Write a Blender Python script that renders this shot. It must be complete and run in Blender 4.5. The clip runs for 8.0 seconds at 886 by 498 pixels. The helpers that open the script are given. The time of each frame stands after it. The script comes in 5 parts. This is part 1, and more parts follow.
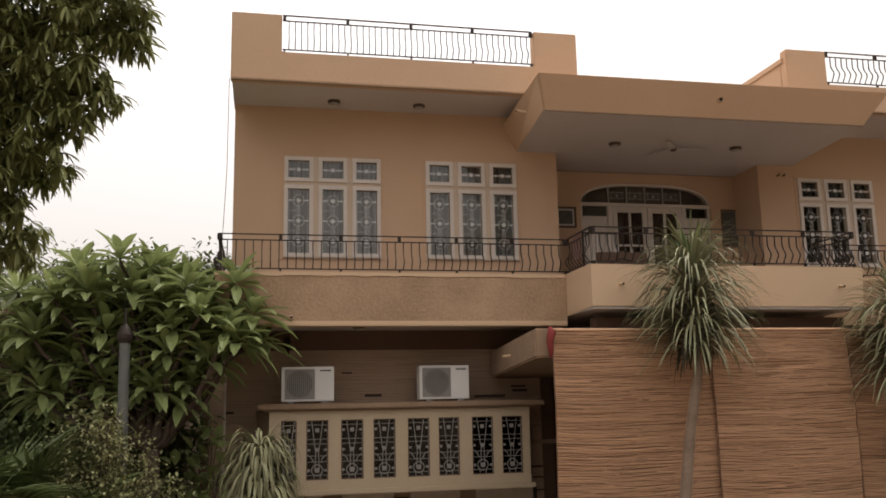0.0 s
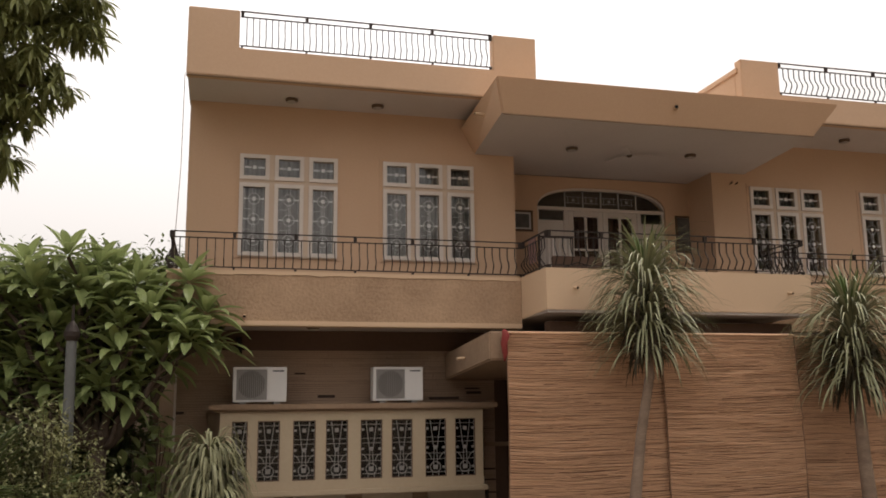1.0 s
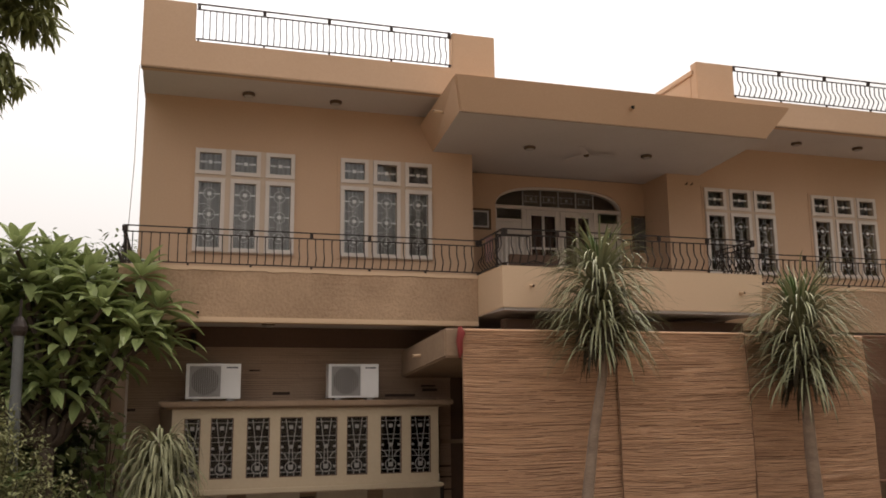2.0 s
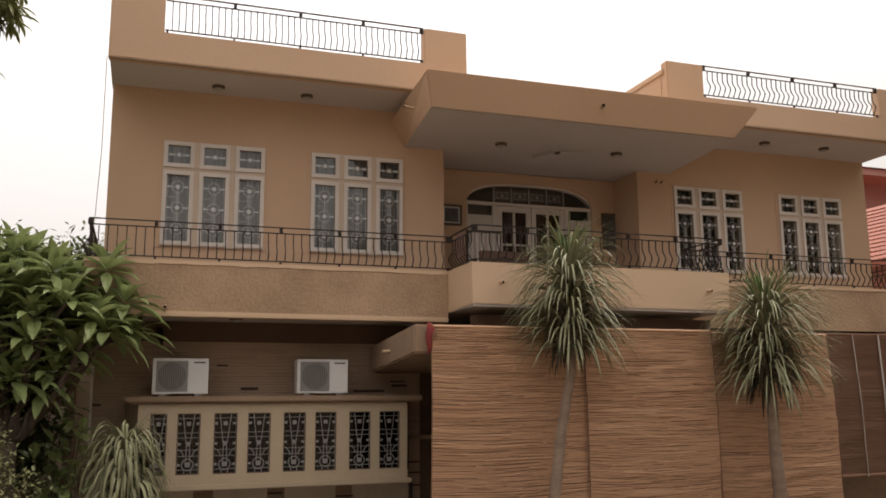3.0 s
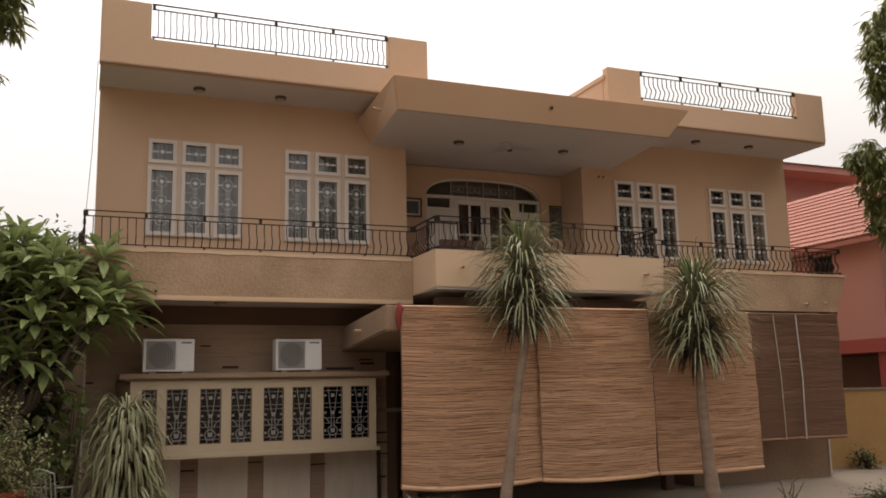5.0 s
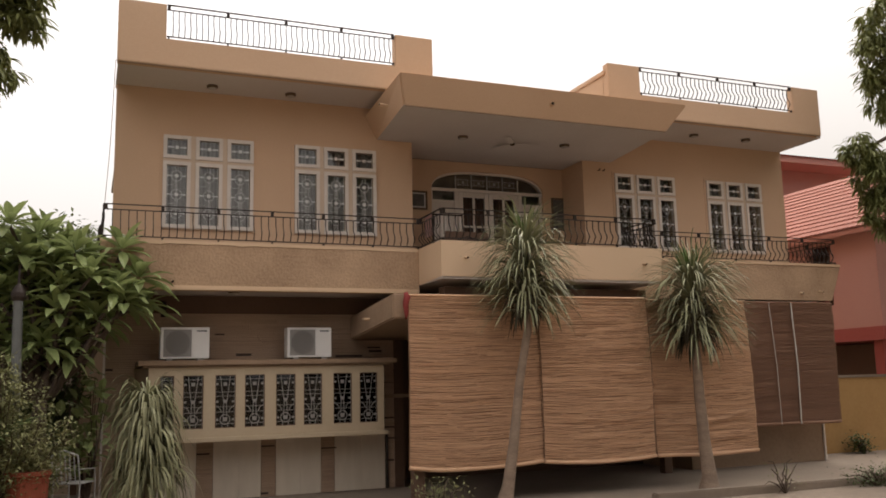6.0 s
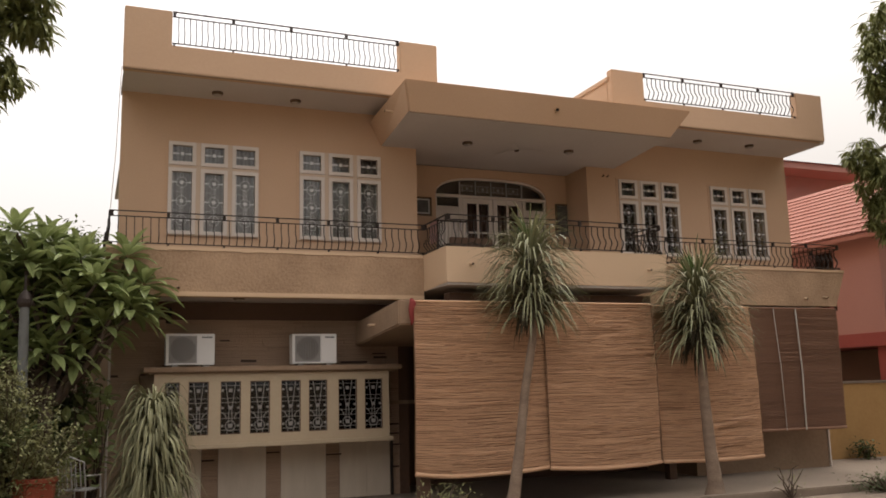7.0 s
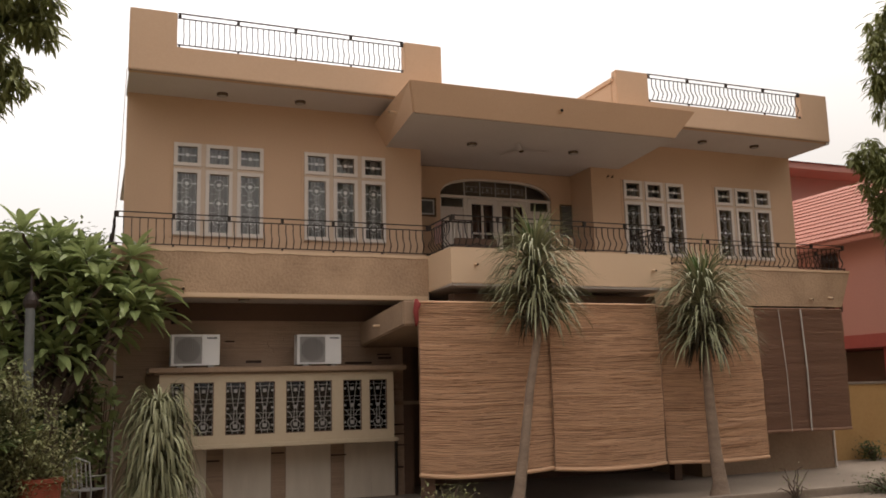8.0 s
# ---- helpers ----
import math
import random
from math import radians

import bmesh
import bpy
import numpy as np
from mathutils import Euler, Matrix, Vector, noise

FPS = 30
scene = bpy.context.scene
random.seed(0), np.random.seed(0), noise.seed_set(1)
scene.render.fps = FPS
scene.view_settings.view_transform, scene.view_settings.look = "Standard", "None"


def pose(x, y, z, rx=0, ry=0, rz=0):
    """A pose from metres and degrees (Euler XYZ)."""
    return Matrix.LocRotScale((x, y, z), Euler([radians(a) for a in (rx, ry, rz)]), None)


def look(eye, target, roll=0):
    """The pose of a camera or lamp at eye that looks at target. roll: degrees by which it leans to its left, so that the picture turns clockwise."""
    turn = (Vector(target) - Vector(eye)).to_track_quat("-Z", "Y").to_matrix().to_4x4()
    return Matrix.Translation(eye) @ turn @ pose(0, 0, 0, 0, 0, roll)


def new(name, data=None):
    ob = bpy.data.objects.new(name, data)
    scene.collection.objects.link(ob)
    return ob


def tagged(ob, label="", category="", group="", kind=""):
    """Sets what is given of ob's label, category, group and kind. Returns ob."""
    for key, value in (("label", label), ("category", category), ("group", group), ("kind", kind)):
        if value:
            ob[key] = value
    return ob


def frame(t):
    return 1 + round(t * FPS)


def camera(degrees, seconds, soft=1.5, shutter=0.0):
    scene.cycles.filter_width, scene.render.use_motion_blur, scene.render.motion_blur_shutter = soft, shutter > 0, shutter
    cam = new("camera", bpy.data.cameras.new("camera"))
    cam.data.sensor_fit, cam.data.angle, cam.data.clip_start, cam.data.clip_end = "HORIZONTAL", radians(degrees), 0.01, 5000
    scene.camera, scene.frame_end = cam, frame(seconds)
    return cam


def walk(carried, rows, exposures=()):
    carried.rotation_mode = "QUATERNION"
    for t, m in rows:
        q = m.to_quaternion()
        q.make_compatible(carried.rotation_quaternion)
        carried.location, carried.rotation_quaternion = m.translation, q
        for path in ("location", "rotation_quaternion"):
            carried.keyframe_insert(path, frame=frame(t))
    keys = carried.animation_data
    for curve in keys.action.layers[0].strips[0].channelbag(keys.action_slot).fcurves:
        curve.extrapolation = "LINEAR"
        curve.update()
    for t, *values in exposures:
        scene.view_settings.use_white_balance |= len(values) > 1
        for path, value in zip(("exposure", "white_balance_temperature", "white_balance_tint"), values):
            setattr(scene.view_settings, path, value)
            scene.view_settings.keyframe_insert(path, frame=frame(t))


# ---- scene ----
cam = camera(53.5, 8.0, soft=1.75)

PATH = [
    (0.0, pose(0.551, -14.809, 2.721, 99.928, 1.104, -11.528)),
    (0.5, pose(0.566, -14.802, 2.722, 99.973, 1.040, -12.561)),
    (1.0, pose(0.590, -14.789, 2.723, 99.996, 0.631, -14.371)),
    (1.5, pose(0.633, -14.801, 2.698, 100.010, 0.640, -15.791)),
    (3.0, pose(0.702, -14.808, 2.703, 99.593, 0.395, -18.752)),
    (3.5, pose(0.715, -14.806, 2.704, 99.435, 0.690, -19.555)),
    (4.0, pose(0.729, -14.802, 2.707, 99.240, 0.854, -20.257)),
    (4.5, pose(0.419, -15.282, 2.577, 99.248, 0.931, -21.161)),
    (5.0, pose(-0.092, -16.038, 2.372, 99.157, 1.239, -22.234)),
    (5.2, pose(-0.240, -16.291, 2.295, 99.070, 1.234, -22.460)),
    (6.3, pose(-0.361, -16.541, 2.243, 98.685, 1.425, -21.836)),
    (6.5, pose(-0.398, -16.505, 2.252, 98.807, 1.475, -21.968)),
    (7.0, pose(-0.402, -16.512, 2.249, 99.111, 1.431, -21.910)),
    (7.5, pose(-0.406, -16.518, 2.247, 99.181, 1.431, -21.915)),
    (8.0, pose(-0.403, -16.522, 2.247, 99.170, 1.413, -21.604)),
]
walk(cam, PATH, exposures=[(0.0, 0.95), (1.5, 0.95), (4.5, 0.92), (6.5, 0.98), (8.0, 0.98)])

# ---- world and light ----
world = bpy.data.worlds.new("sky")
scene.world = world
world.use_nodes = True
wn = world.node_tree.nodes
sky = wn.new("ShaderNodeTexSky")
sky.sky_type = "NISHITA"
sky.sun_disc = False
sky.sun_elevation = radians(60)
sky.sun_rotation = radians(56)
sky.air_density, sky.dust_density, sky.ozone_density = 1.0, 10.0, 0.3
haze = wn.new("ShaderNodeHueSaturation")
haze.inputs["Saturation"].default_value = 0.45
world.node_tree.links.new(sky.outputs[0], haze.inputs["Color"])
veil = wn.new("ShaderNodeMix")      # thin even cloud before the clear sky
veil.data_type = "RGBA"
veil.inputs["Factor"].default_value = 0.72
cloud = wn.new("ShaderNodeMix")     # the cloud thickens and warms towards the east
cloud.data_type = "RGBA"
cloud.inputs["A"].default_value = (4.85, 4.46, 4.2, 1)
cloud.inputs["B"].default_value = (3.0, 2.68, 2.42, 1)
way = wn.new("ShaderNodeTexCoord")
east = wn.new("ShaderNodeVectorMath")
east.operation = "DOT_PRODUCT"
east.inputs[1].default_value = (0.9, 0.1, -0.1)
world.node_tree.links.new(way.outputs["Generated"], east.inputs[0])
spread = wn.new("ShaderNodeMapRange")
spread.interpolation_type = "SMOOTHSTEP"
spread.inputs["From Min"].default_value, spread.inputs["From Max"].default_value = 0.2, 0.7
world.node_tree.links.new(east.outputs["Value"], spread.inputs["Value"])
world.node_tree.links.new(spread.outputs["Result"], cloud.inputs["Factor"])
world.node_tree.links.new(cloud.outputs["Result"], veil.inputs["B"])
world.node_tree.links.new(haze.outputs[0], veil.inputs["A"])
world.node_tree.links.new(veil.outputs["Result"], wn["Background"].inputs[0])
height = wn.new("ShaderNodeVectorMath")     # an overcast sky brightens from the horizon to the zenith
height.operation = "DOT_PRODUCT"
height.inputs[1].default_value = (0, 0, 1)
world.node_tree.links.new(way.outputs["Generated"], height.inputs[0])
rise = wn.new("ShaderNodeMapRange")
rise.inputs["To Min"].default_value, rise.inputs["To Max"].default_value = 0.098, 0.225
world.node_tree.links.new(height.outputs["Value"], rise.inputs["Value"])
world.node_tree.links.new(rise.outputs["Result"], wn["Background"].inputs[1])

sun = new("sun", bpy.data.lights.new("sun", "SUN"))
sun.data.energy, sun.data.angle, sun.data.color = 0.7, radians(40), (1.0, 0.93, 0.84)
sun.matrix_basis = look((8.3, 5.6, 17.3), (0, 0, 0))

GZ = 0.3          # level of the ground
Y0, Y1 = 0.0, 0.26   # front faces of the upper walls
YE = -1.28        # front of eaves and balcony slabs


# ---- materials ----
def mat(name, c1, c2, rough=0.8, big=0.6, small=18.0, bump=0.15, metal=0.0, random_amount=0.0, island=False,
        stretch=(1, 1, 1), translucent=0.0, spec=0.3):
    """A surface mottled between two colours at two scales, with fine relief."""
    m = bpy.data.materials.new(name)
    m.use_nodes = True
    nt = m.node_tree
    n, l = nt.nodes, nt.links
    b = n["Principled BSDF"]
    tc, mp = n.new("ShaderNodeTexCoord"), n.new("ShaderNodeMapping")
    mp.inputs["Scale"].default_value = stretch
    l.new(tc.outputs["Object"], mp.inputs[0])
    n1, n2 = n.new("ShaderNodeTexNoise"), n.new("ShaderNodeTexNoise")
    for q, s, det in ((n1, big, 5), (n2, small, 4)):
        q.inputs["Scale"].default_value = s
        q.inputs["Detail"].default_value = det
        l.new(mp.outputs[0], q.inputs["Vector"])
    add = n.new("ShaderNodeMath")
    add.operation = "MULTIPLY_ADD"
    l.new(n1.outputs[0], add.inputs[0])
    add.inputs[1].default_value = 1.1
    sub = n.new("ShaderNodeMath")
    sub.operation = "MULTIPLY_ADD"
    l.new(n2.outputs[0], sub.inputs[0])
    sub.inputs[1].default_value = 0.7
    sub.inputs[2].default_value = -0.4
    l.new(sub.outputs[0], add.inputs[2])
    fac = add.outputs[0]
    if random_amount:
        src = n.new("ShaderNodeNewGeometry").outputs["Random Per Island"] if island else n.new("ShaderNodeObjectInfo").outputs["Random"]
        r = n.new("ShaderNodeMath")
        r.operation = "MULTIPLY_ADD"
        l.new(src, r.inputs[0])
        r.inputs[1].default_value = random_amount
        r2 = n.new("ShaderNodeMath")
        r2.operation = "MULTIPLY_ADD"
        l.new(fac, r2.inputs[0])
        r2.inputs[1].default_value = 1 - random_amount
        l.new(r.outputs[0], r2.inputs[2])
        fac = r2.outputs[0]
    ramp = n.new("ShaderNodeMix")
    ramp.data_type = "RGBA"
    ramp.clamp_factor = True
    l.new(fac, ramp.inputs["Factor"])
    ramp.inputs["A"].default_value = (*c1, 1)
    ramp.inputs["B"].default_value = (*c2, 1)
    l.new(ramp.outputs["Result"], b.inputs["Base Color"])
    b.inputs["Roughness"].default_value = rough
    b.inputs["Metallic"].default_value = metal
    b.inputs["Specular IOR Level"].default_value = spec
    if bump:
        bp = n.new("ShaderNodeBump")
        bp.inputs["Strength"].default_value = bump
        bp.inputs["Distance"].default_value = 0.02
        l.new(n2.outputs[0], bp.inputs["Height"])
        l.new(bp.outputs[0], b.inputs["Normal"])
    if translucent:
        tr, mx = n.new("ShaderNodeBsdfTranslucent"), n.new("ShaderNodeMixShader")
        l.new(ramp.outputs["Result"], tr.inputs["Color"])
        mx.inputs[0].default_value = translucent
        l.new(b.outputs[0], mx.inputs[1])
        l.new(tr.outputs[0], mx.inputs[2])
        l.new(mx.outputs[0], n["Material Output"].inputs[0])
    return m


def glass_mat(name, tint, rough=0.03):
    m = bpy.data.materials.new(name)
    m.use_nodes = True
    n, l = m.node_tree.nodes, m.node_tree.links
    n.remove(n["Principled BSDF"])
    t, g, lw, mx = (n.new(k) for k in ("ShaderNodeBsdfTransparent", "ShaderNodeBsdfGlossy", "ShaderNodeLayerWeight", "ShaderNodeMixShader"))
    steep, f = n.new("ShaderNodeMath"), n.new("ShaderNodeMath")
    steep.operation, f.operation = "POWER", "MULTIPLY_ADD"
    lw.inputs["Blend"].default_value = 0.5
    steep.inputs[1].default_value = 5.0
    f.inputs[1].default_value, f.inputs[2].default_value = 0.96, 0.04
    l.new(lw.outputs["Facing"], steep.inputs[0])
    l.new(steep.outputs[0], f.inputs[0])
    t.inputs[0].default_value = (*tint, 1)
    g.inputs["Roughness"].default_value = rough
    l.new(f.outputs[0], mx.inputs[0])
    l.new(t.outputs[0], mx.inputs[1])
    l.new(g.outputs[0], mx.inputs[2])
    l.new(mx.outputs[0], n["Material Output"].inputs[0])
    return m


M = {
    "paint": mat("peach_paint", (0.485, 0.325, 0.21), (0.56, 0.385, 0.258), 0.85, 0.5, 30, 0.06),
    "cream": mat("cream_paint", (0.54, 0.385, 0.25), (0.61, 0.44, 0.295), 0.8, 0.5, 30, 0.05),
    "roughcast": mat("rough_plaster", (0.235, 0.152, 0.095), (0.50, 0.345, 0.22), 0.95, 1.6, 22, 0.9),
    "soffit": mat("soffit_paint", (0.47, 0.42, 0.39), (0.55, 0.50, 0.465), 0.9, 0.7, 20, 0.05),
    # brown paint; on porch and neighbours' walls it also stands in for shade
    "brown": mat("dark_brown_paint_and_shade", (0.085, 0.05, 0.033), (0.12, 0.072, 0.048), 0.8, 1.0, 20, 0.1),
    "white": mat("white_joinery_paint", (0.54, 0.48, 0.425), (0.64, 0.575, 0.515), 0.5, 1.5, 30, 0.05, spec=0.4),
    "iron": mat("black_iron", (0.018, 0.014, 0.012), (0.05, 0.035, 0.028), 0.5, 3, 40, 0.1, metal=0.3),
    "lead": mat("white_leading", (0.46, 0.445, 0.435), (0.54, 0.525, 0.51), 0.4, 3, 40, 0.0),
    "bayframe": mat("beige_window_paint", (0.41, 0.325, 0.22), (0.49, 0.395, 0.275), 0.7, 0.9, 22, 0.06),
    "ledge": mat("weathered_ledge", (0.21, 0.14, 0.09), (0.32, 0.222, 0.147), 0.9, 1.4, 14, 0.3),
    "clad": mat("stacked_stone", (0.19, 0.128, 0.088), (0.37, 0.262, 0.186), 0.9, 1.2, 30, 0.4, random_amount=0.55, island=True),
    "cladback": mat("mortar", (0.10, 0.068, 0.048), (0.15, 0.10, 0.07), 0.95, 2, 30, 0.2),
    # dark colour that stands in for shade in the cladding's slots
    "slot_dark": mat("slot_shade", (0.05, 0.032, 0.025), (0.09, 0.06, 0.045), 0.9, 4, 30, 0.3),
    "panel": mat("grey_marble_panel", (0.46, 0.39, 0.305), (0.69, 0.61, 0.50), 0.45, 1.1, 6, 0.05, stretch=(1, 1, 0.25)),
    "brown_cloth": mat("brown_curtain_cloth", (0.085, 0.042, 0.034), (0.15, 0.08, 0.062), 0.9, 2, 30, 0.2, stretch=(6, 6, 0.4)),
    "young": mat("young_palm_leaf", (0.03, 0.055, 0.015), (0.10, 0.14, 0.045), 0.45, 2, 8, 0.05, random_amount=0.6, island=True, translucent=0.15),
    # leaf colour taken near black to paint in the shade inside palm crowns
    "core_shade": mat("shade_dark_palm_leaf", (0.012, 0.010, 0.006), (0.05, 0.04, 0.022), 0.8, 2, 8, 0.05, random_amount=0.6, island=True),
    "motif": mat("white_bevelled_glass", (0.58, 0.56, 0.54), (0.66, 0.64, 0.62), 0.3, 3, 40, 0.0),
    "curtain": mat("grey_net_curtain", (0.26, 0.235, 0.228), (0.35, 0.32, 0.31), 0.9, 2, 30, 0.2, stretch=(6, 6, 0.4), translucent=0.25),
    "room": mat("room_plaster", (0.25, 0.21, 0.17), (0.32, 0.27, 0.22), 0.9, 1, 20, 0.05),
    "glass": glass_mat("window_glass", (0.90, 0.92, 0.91)),
    "darkglass": glass_mat("smoked_glass", (0.30, 0.33, 0.34)),
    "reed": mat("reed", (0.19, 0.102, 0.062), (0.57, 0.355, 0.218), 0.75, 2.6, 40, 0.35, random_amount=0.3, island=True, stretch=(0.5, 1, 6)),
    # darker copy of the reed colour, for the shade in gaps between reeds
    "reed_gap_shade": mat("shaded_reed", (0.17, 0.092, 0.057), (0.36, 0.215, 0.132), 0.85, 2.2, 30, 0.3, stretch=(0.5, 1, 6)),
    "reed_dark": mat("weathered_reed", (0.085, 0.044, 0.030), (0.245, 0.138, 0.09), 0.85, 2.0, 30, 0.3, random_amount=0.35, island=True, stretch=(0.3, 1, 6)),
    "tape": mat("dark_binding_tape", (0.17, 0.10, 0.065), (0.24, 0.15, 0.095), 0.9, 4, 60, 0.2),
    "ac": mat("ac_white_enamel", (0.60, 0.585, 0.56), (0.68, 0.665, 0.64), 0.4, 2, 40, 0.03, spec=0.4),
    "acdark": mat("ac_dark_interior", (0.11, 0.10, 0.09), (0.17, 0.155, 0.14), 0.6, 4, 40, 0.0),
    "acgrille": mat("ac_grey_wire", (0.21, 0.20, 0.185), (0.28, 0.265, 0.25), 0.5, 4, 40, 0.0),
    "badge": mat("dark_print", (0.07, 0.07, 0.075), (0.10, 0.10, 0.105), 0.5, 4, 40, 0.0),
    "lampbrass": mat("dull_bronze", (0.09, 0.06, 0.04), (0.15, 0.10, 0.065), 0.5, 5, 40, 0.1, metal=0.4),
    "lens": mat("frosted_lens", (0.34, 0.31, 0.28), (0.42, 0.39, 0.35), 0.35, 4, 40, 0.0),
    "ground": mat("garden_ground", (0.13, 0.10, 0.075), (0.26, 0.205, 0.155), 0.95, 0.5, 9, 0.6),
    "drive": mat("concrete_drive", (0.165, 0.128, 0.097), (0.255, 0.203, 0.156), 0.9, 0.5, 12, 0.25),
    "bark": mat("grey_bark", (0.13, 0.092, 0.066), (0.29, 0.212, 0.155), 0.95, 3, 24, 0.6, stretch=(1, 1, 2.5)),
    "barkdark": mat("brown_bark", (0.05, 0.035, 0.026), (0.12, 0.088, 0.065), 0.95, 3, 24, 0.6),
    "strap": mat("strap_leaf", (0.010, 0.015, 0.006), (0.265, 0.265, 0.15), 0.45, 2, 8, 0.05, random_amount=0.85, island=True, translucent=0.08),
    "yucca": mat("striped_strap_leaf", (0.005, 0.009, 0.003), (0.22, 0.215, 0.115), 0.45, 2, 8, 0.05, random_amount=0.9, island=True, translucent=0.1),
    "plum": mat("frangipani_leaf", (0.035, 0.058, 0.019), (0.285, 0.335, 0.135), 0.4, 1.5, 14, 0.1, random_amount=0.75, island=True, translucent=0.38, spec=0.4),
    "mango": mat("mango_leaf", (0.036, 0.05, 0.015), (0.18, 0.19, 0.065), 0.5, 1.2, 8, 0.05, random_amount=0.5, island=True, translucent=0.25),
    "bush": mat("shrub_leaf", (0.035, 0.048, 0.016), (0.23, 0.23, 0.105), 0.5, 1.5, 8, 0.05, random_amount=0.6, island=True, translucent=0.2),
    "fan": mat("fan_palm_leaf", (0.018, 0.032, 0.010), (0.075, 0.098, 0.032), 0.5, 2, 8, 0.05, random_amount=0.5, island=True, translucent=0.2),
    "fartree": mat("far_foliage", (0.03, 0.048, 0.016), (0.10, 0.125, 0.045), 0.7, 1, 8, 0.05, random_amount=0.5, island=True, translucent=0.2),
    "pinkwall": mat("pink_paint", (0.385, 0.195, 0.162), (0.45, 0.24, 0.20), 0.85, 0.6, 20, 0.06),
    "faded_pink": mat("faded_pink_towelling", (0.26, 0.15, 0.13), (0.34, 0.20, 0.18), 0.95, 3, 60, 0.3),
    "redtrim": mat("red_paint", (0.25, 0.055, 0.045), (0.32, 0.08, 0.065), 0.8, 0.8, 20, 0.06),
    "tile": mat("terracotta_tile", (0.245, 0.09, 0.064), (0.35, 0.145, 0.105), 0.75, 0.9, 14, 0.15, random_amount=0.5),
    "yellow": mat("yellow_paint", (0.34, 0.195, 0.075), (0.45, 0.275, 0.112), 0.9, 0.8, 12, 0.15),
    "post": mat("grey_post_paint", (0.10, 0.103, 0.10), (0.16, 0.163, 0.155), 0.55, 3, 40, 0.05, metal=0.2),
    "orange": mat("terracotta_planter", (0.20, 0.048, 0.026), (0.28, 0.075, 0.04), 0.8, 3, 30, 0.1),
    "whitemetal": mat("white_painted_metal", (0.42, 0.41, 0.40), (0.52, 0.51, 0.49), 0.5, 4, 40, 0.0),
    "beige": mat("beige_render", (0.36, 0.28, 0.20), (0.44, 0.345, 0.25), 0.9, 0.7, 18, 0.1),
    "cloth": mat("red_cloth", (0.16, 0.025, 0.022), (0.24, 0.045, 0.04), 0.9, 5, 40, 0.2),
    # near-black that stands in for shade behind bay panes and inside spouts
    "shade_black": mat("black_for_shade", (0.010, 0.008, 0.007), (0.016, 0.013, 0.011), 0.9, 2, 20, 0.0),
    "pinkroof": mat("dark_red_roofing", (0.17, 0.06, 0.045), (0.24, 0.09, 0.07), 0.8, 1, 20, 0.1),
    "mullion": mat("pale_peach_joinery", (0.50, 0.385, 0.285), (0.57, 0.45, 0.345), 0.6, 1.5, 30, 0.05),
    "picture": mat("dark_print_picture", (0.05, 0.05, 0.05), (0.14, 0.13, 0.12), 0.3, 6, 20, 0.0),
    "rope": mat("pale_rope", (0.40, 0.36, 0.32), (0.50, 0.46, 0.41), 0.8, 5, 40, 0.1),
}

# ---- mesh helpers ----
BASE = {}


def thing(name, label, category, at=(0, 0, 0), group="", kind=""):
    ob = new(name)
    ob.empty_display_size = 0.2
    ob.location = at
    BASE[name if ob.name == name else ob.name] = Vector(at)
    return tagged(ob, label, category, group, kind)


def seat_under(ob, parent):
    """Parents ob so that its mesh may be given in the parent's unshifted (world) coordinates."""
    ob.parent = parent
    if parent.name in BASE:
        ob.matrix_parent_inverse = Matrix.Translation(-BASE[parent.name])


def part(name, bm, material, parent, label="", kind="", smooth=False):
    me = bm if isinstance(bm, bpy.types.Mesh) else bpy.data.meshes.new(name)
    if not isinstance(bm, bpy.types.Mesh):
        bm.normal_update()
        bm.to_mesh(me)
        bm.free()
    if not me.materials:
        me.materials.append(material)
    if smooth:
        me.polygons.foreach_set("use_smooth", [True] * len(me.polygons))
    ob = new(name, me)
    if parent is not None:
        seat_under(ob, parent)
    return tagged(ob, label, kind=kind)


def put(name, me, material, parent, m, label=""):
    ob = part(name, me, material, parent, label)
    ob.matrix_basis = m
    return ob


def quad_mesh(name, verts, faces, material):
    me = bpy.data.meshes.new(name)
    me.from_pydata(verts, [], faces)
    me.materials.append(material)
    return me


def box(bm, x0, x1, y0, y1, z0, z1, bevel=0.0):
    vs = [bm.verts.new((x, y, z)) for z in (z0, z1) for y in (y0, y1) for x in (x0, x1)]
    fs = [(0, 2, 3, 1), (4, 5, 7, 6), (0, 1, 5, 4), (2, 6, 7, 3), (0, 4, 6, 2), (1, 3, 7, 5)]
    made = [bm.faces.new([vs[i] for i in f]) for f in fs]
    if bevel:
        es = list({e for f in made for e in f.edges})
        bmesh.ops.bevel(bm, geom=es, offset=bevel, segments=2, affect="EDGES", clamp_overlap=True)
    return bm


def boxes(*rows, bevel=0.0):
    bm = bmesh.new()
    for r in rows:
        box(bm, *r, bevel=bevel)
    return bm


def prism(poly, y0, y1):
    """A prism with the outline poly in x and z, from y0 to y1."""
    bm = bmesh.new()
    a = [bm.verts.new((x, y0, z)) for x, z in poly]
    b = [bm.verts.new((x, y1, z)) for x, z in poly]
    bm.faces.new(a)
    bm.faces.new(b[::-1])
    for i in range(len(poly)):
        j = (i + 1) % len(poly)
        bm.faces.new((a[j], a[i], b[i], b[j]))
    bmesh.ops.recalc_face_normals(bm, faces=bm.faces[:])
    return bm


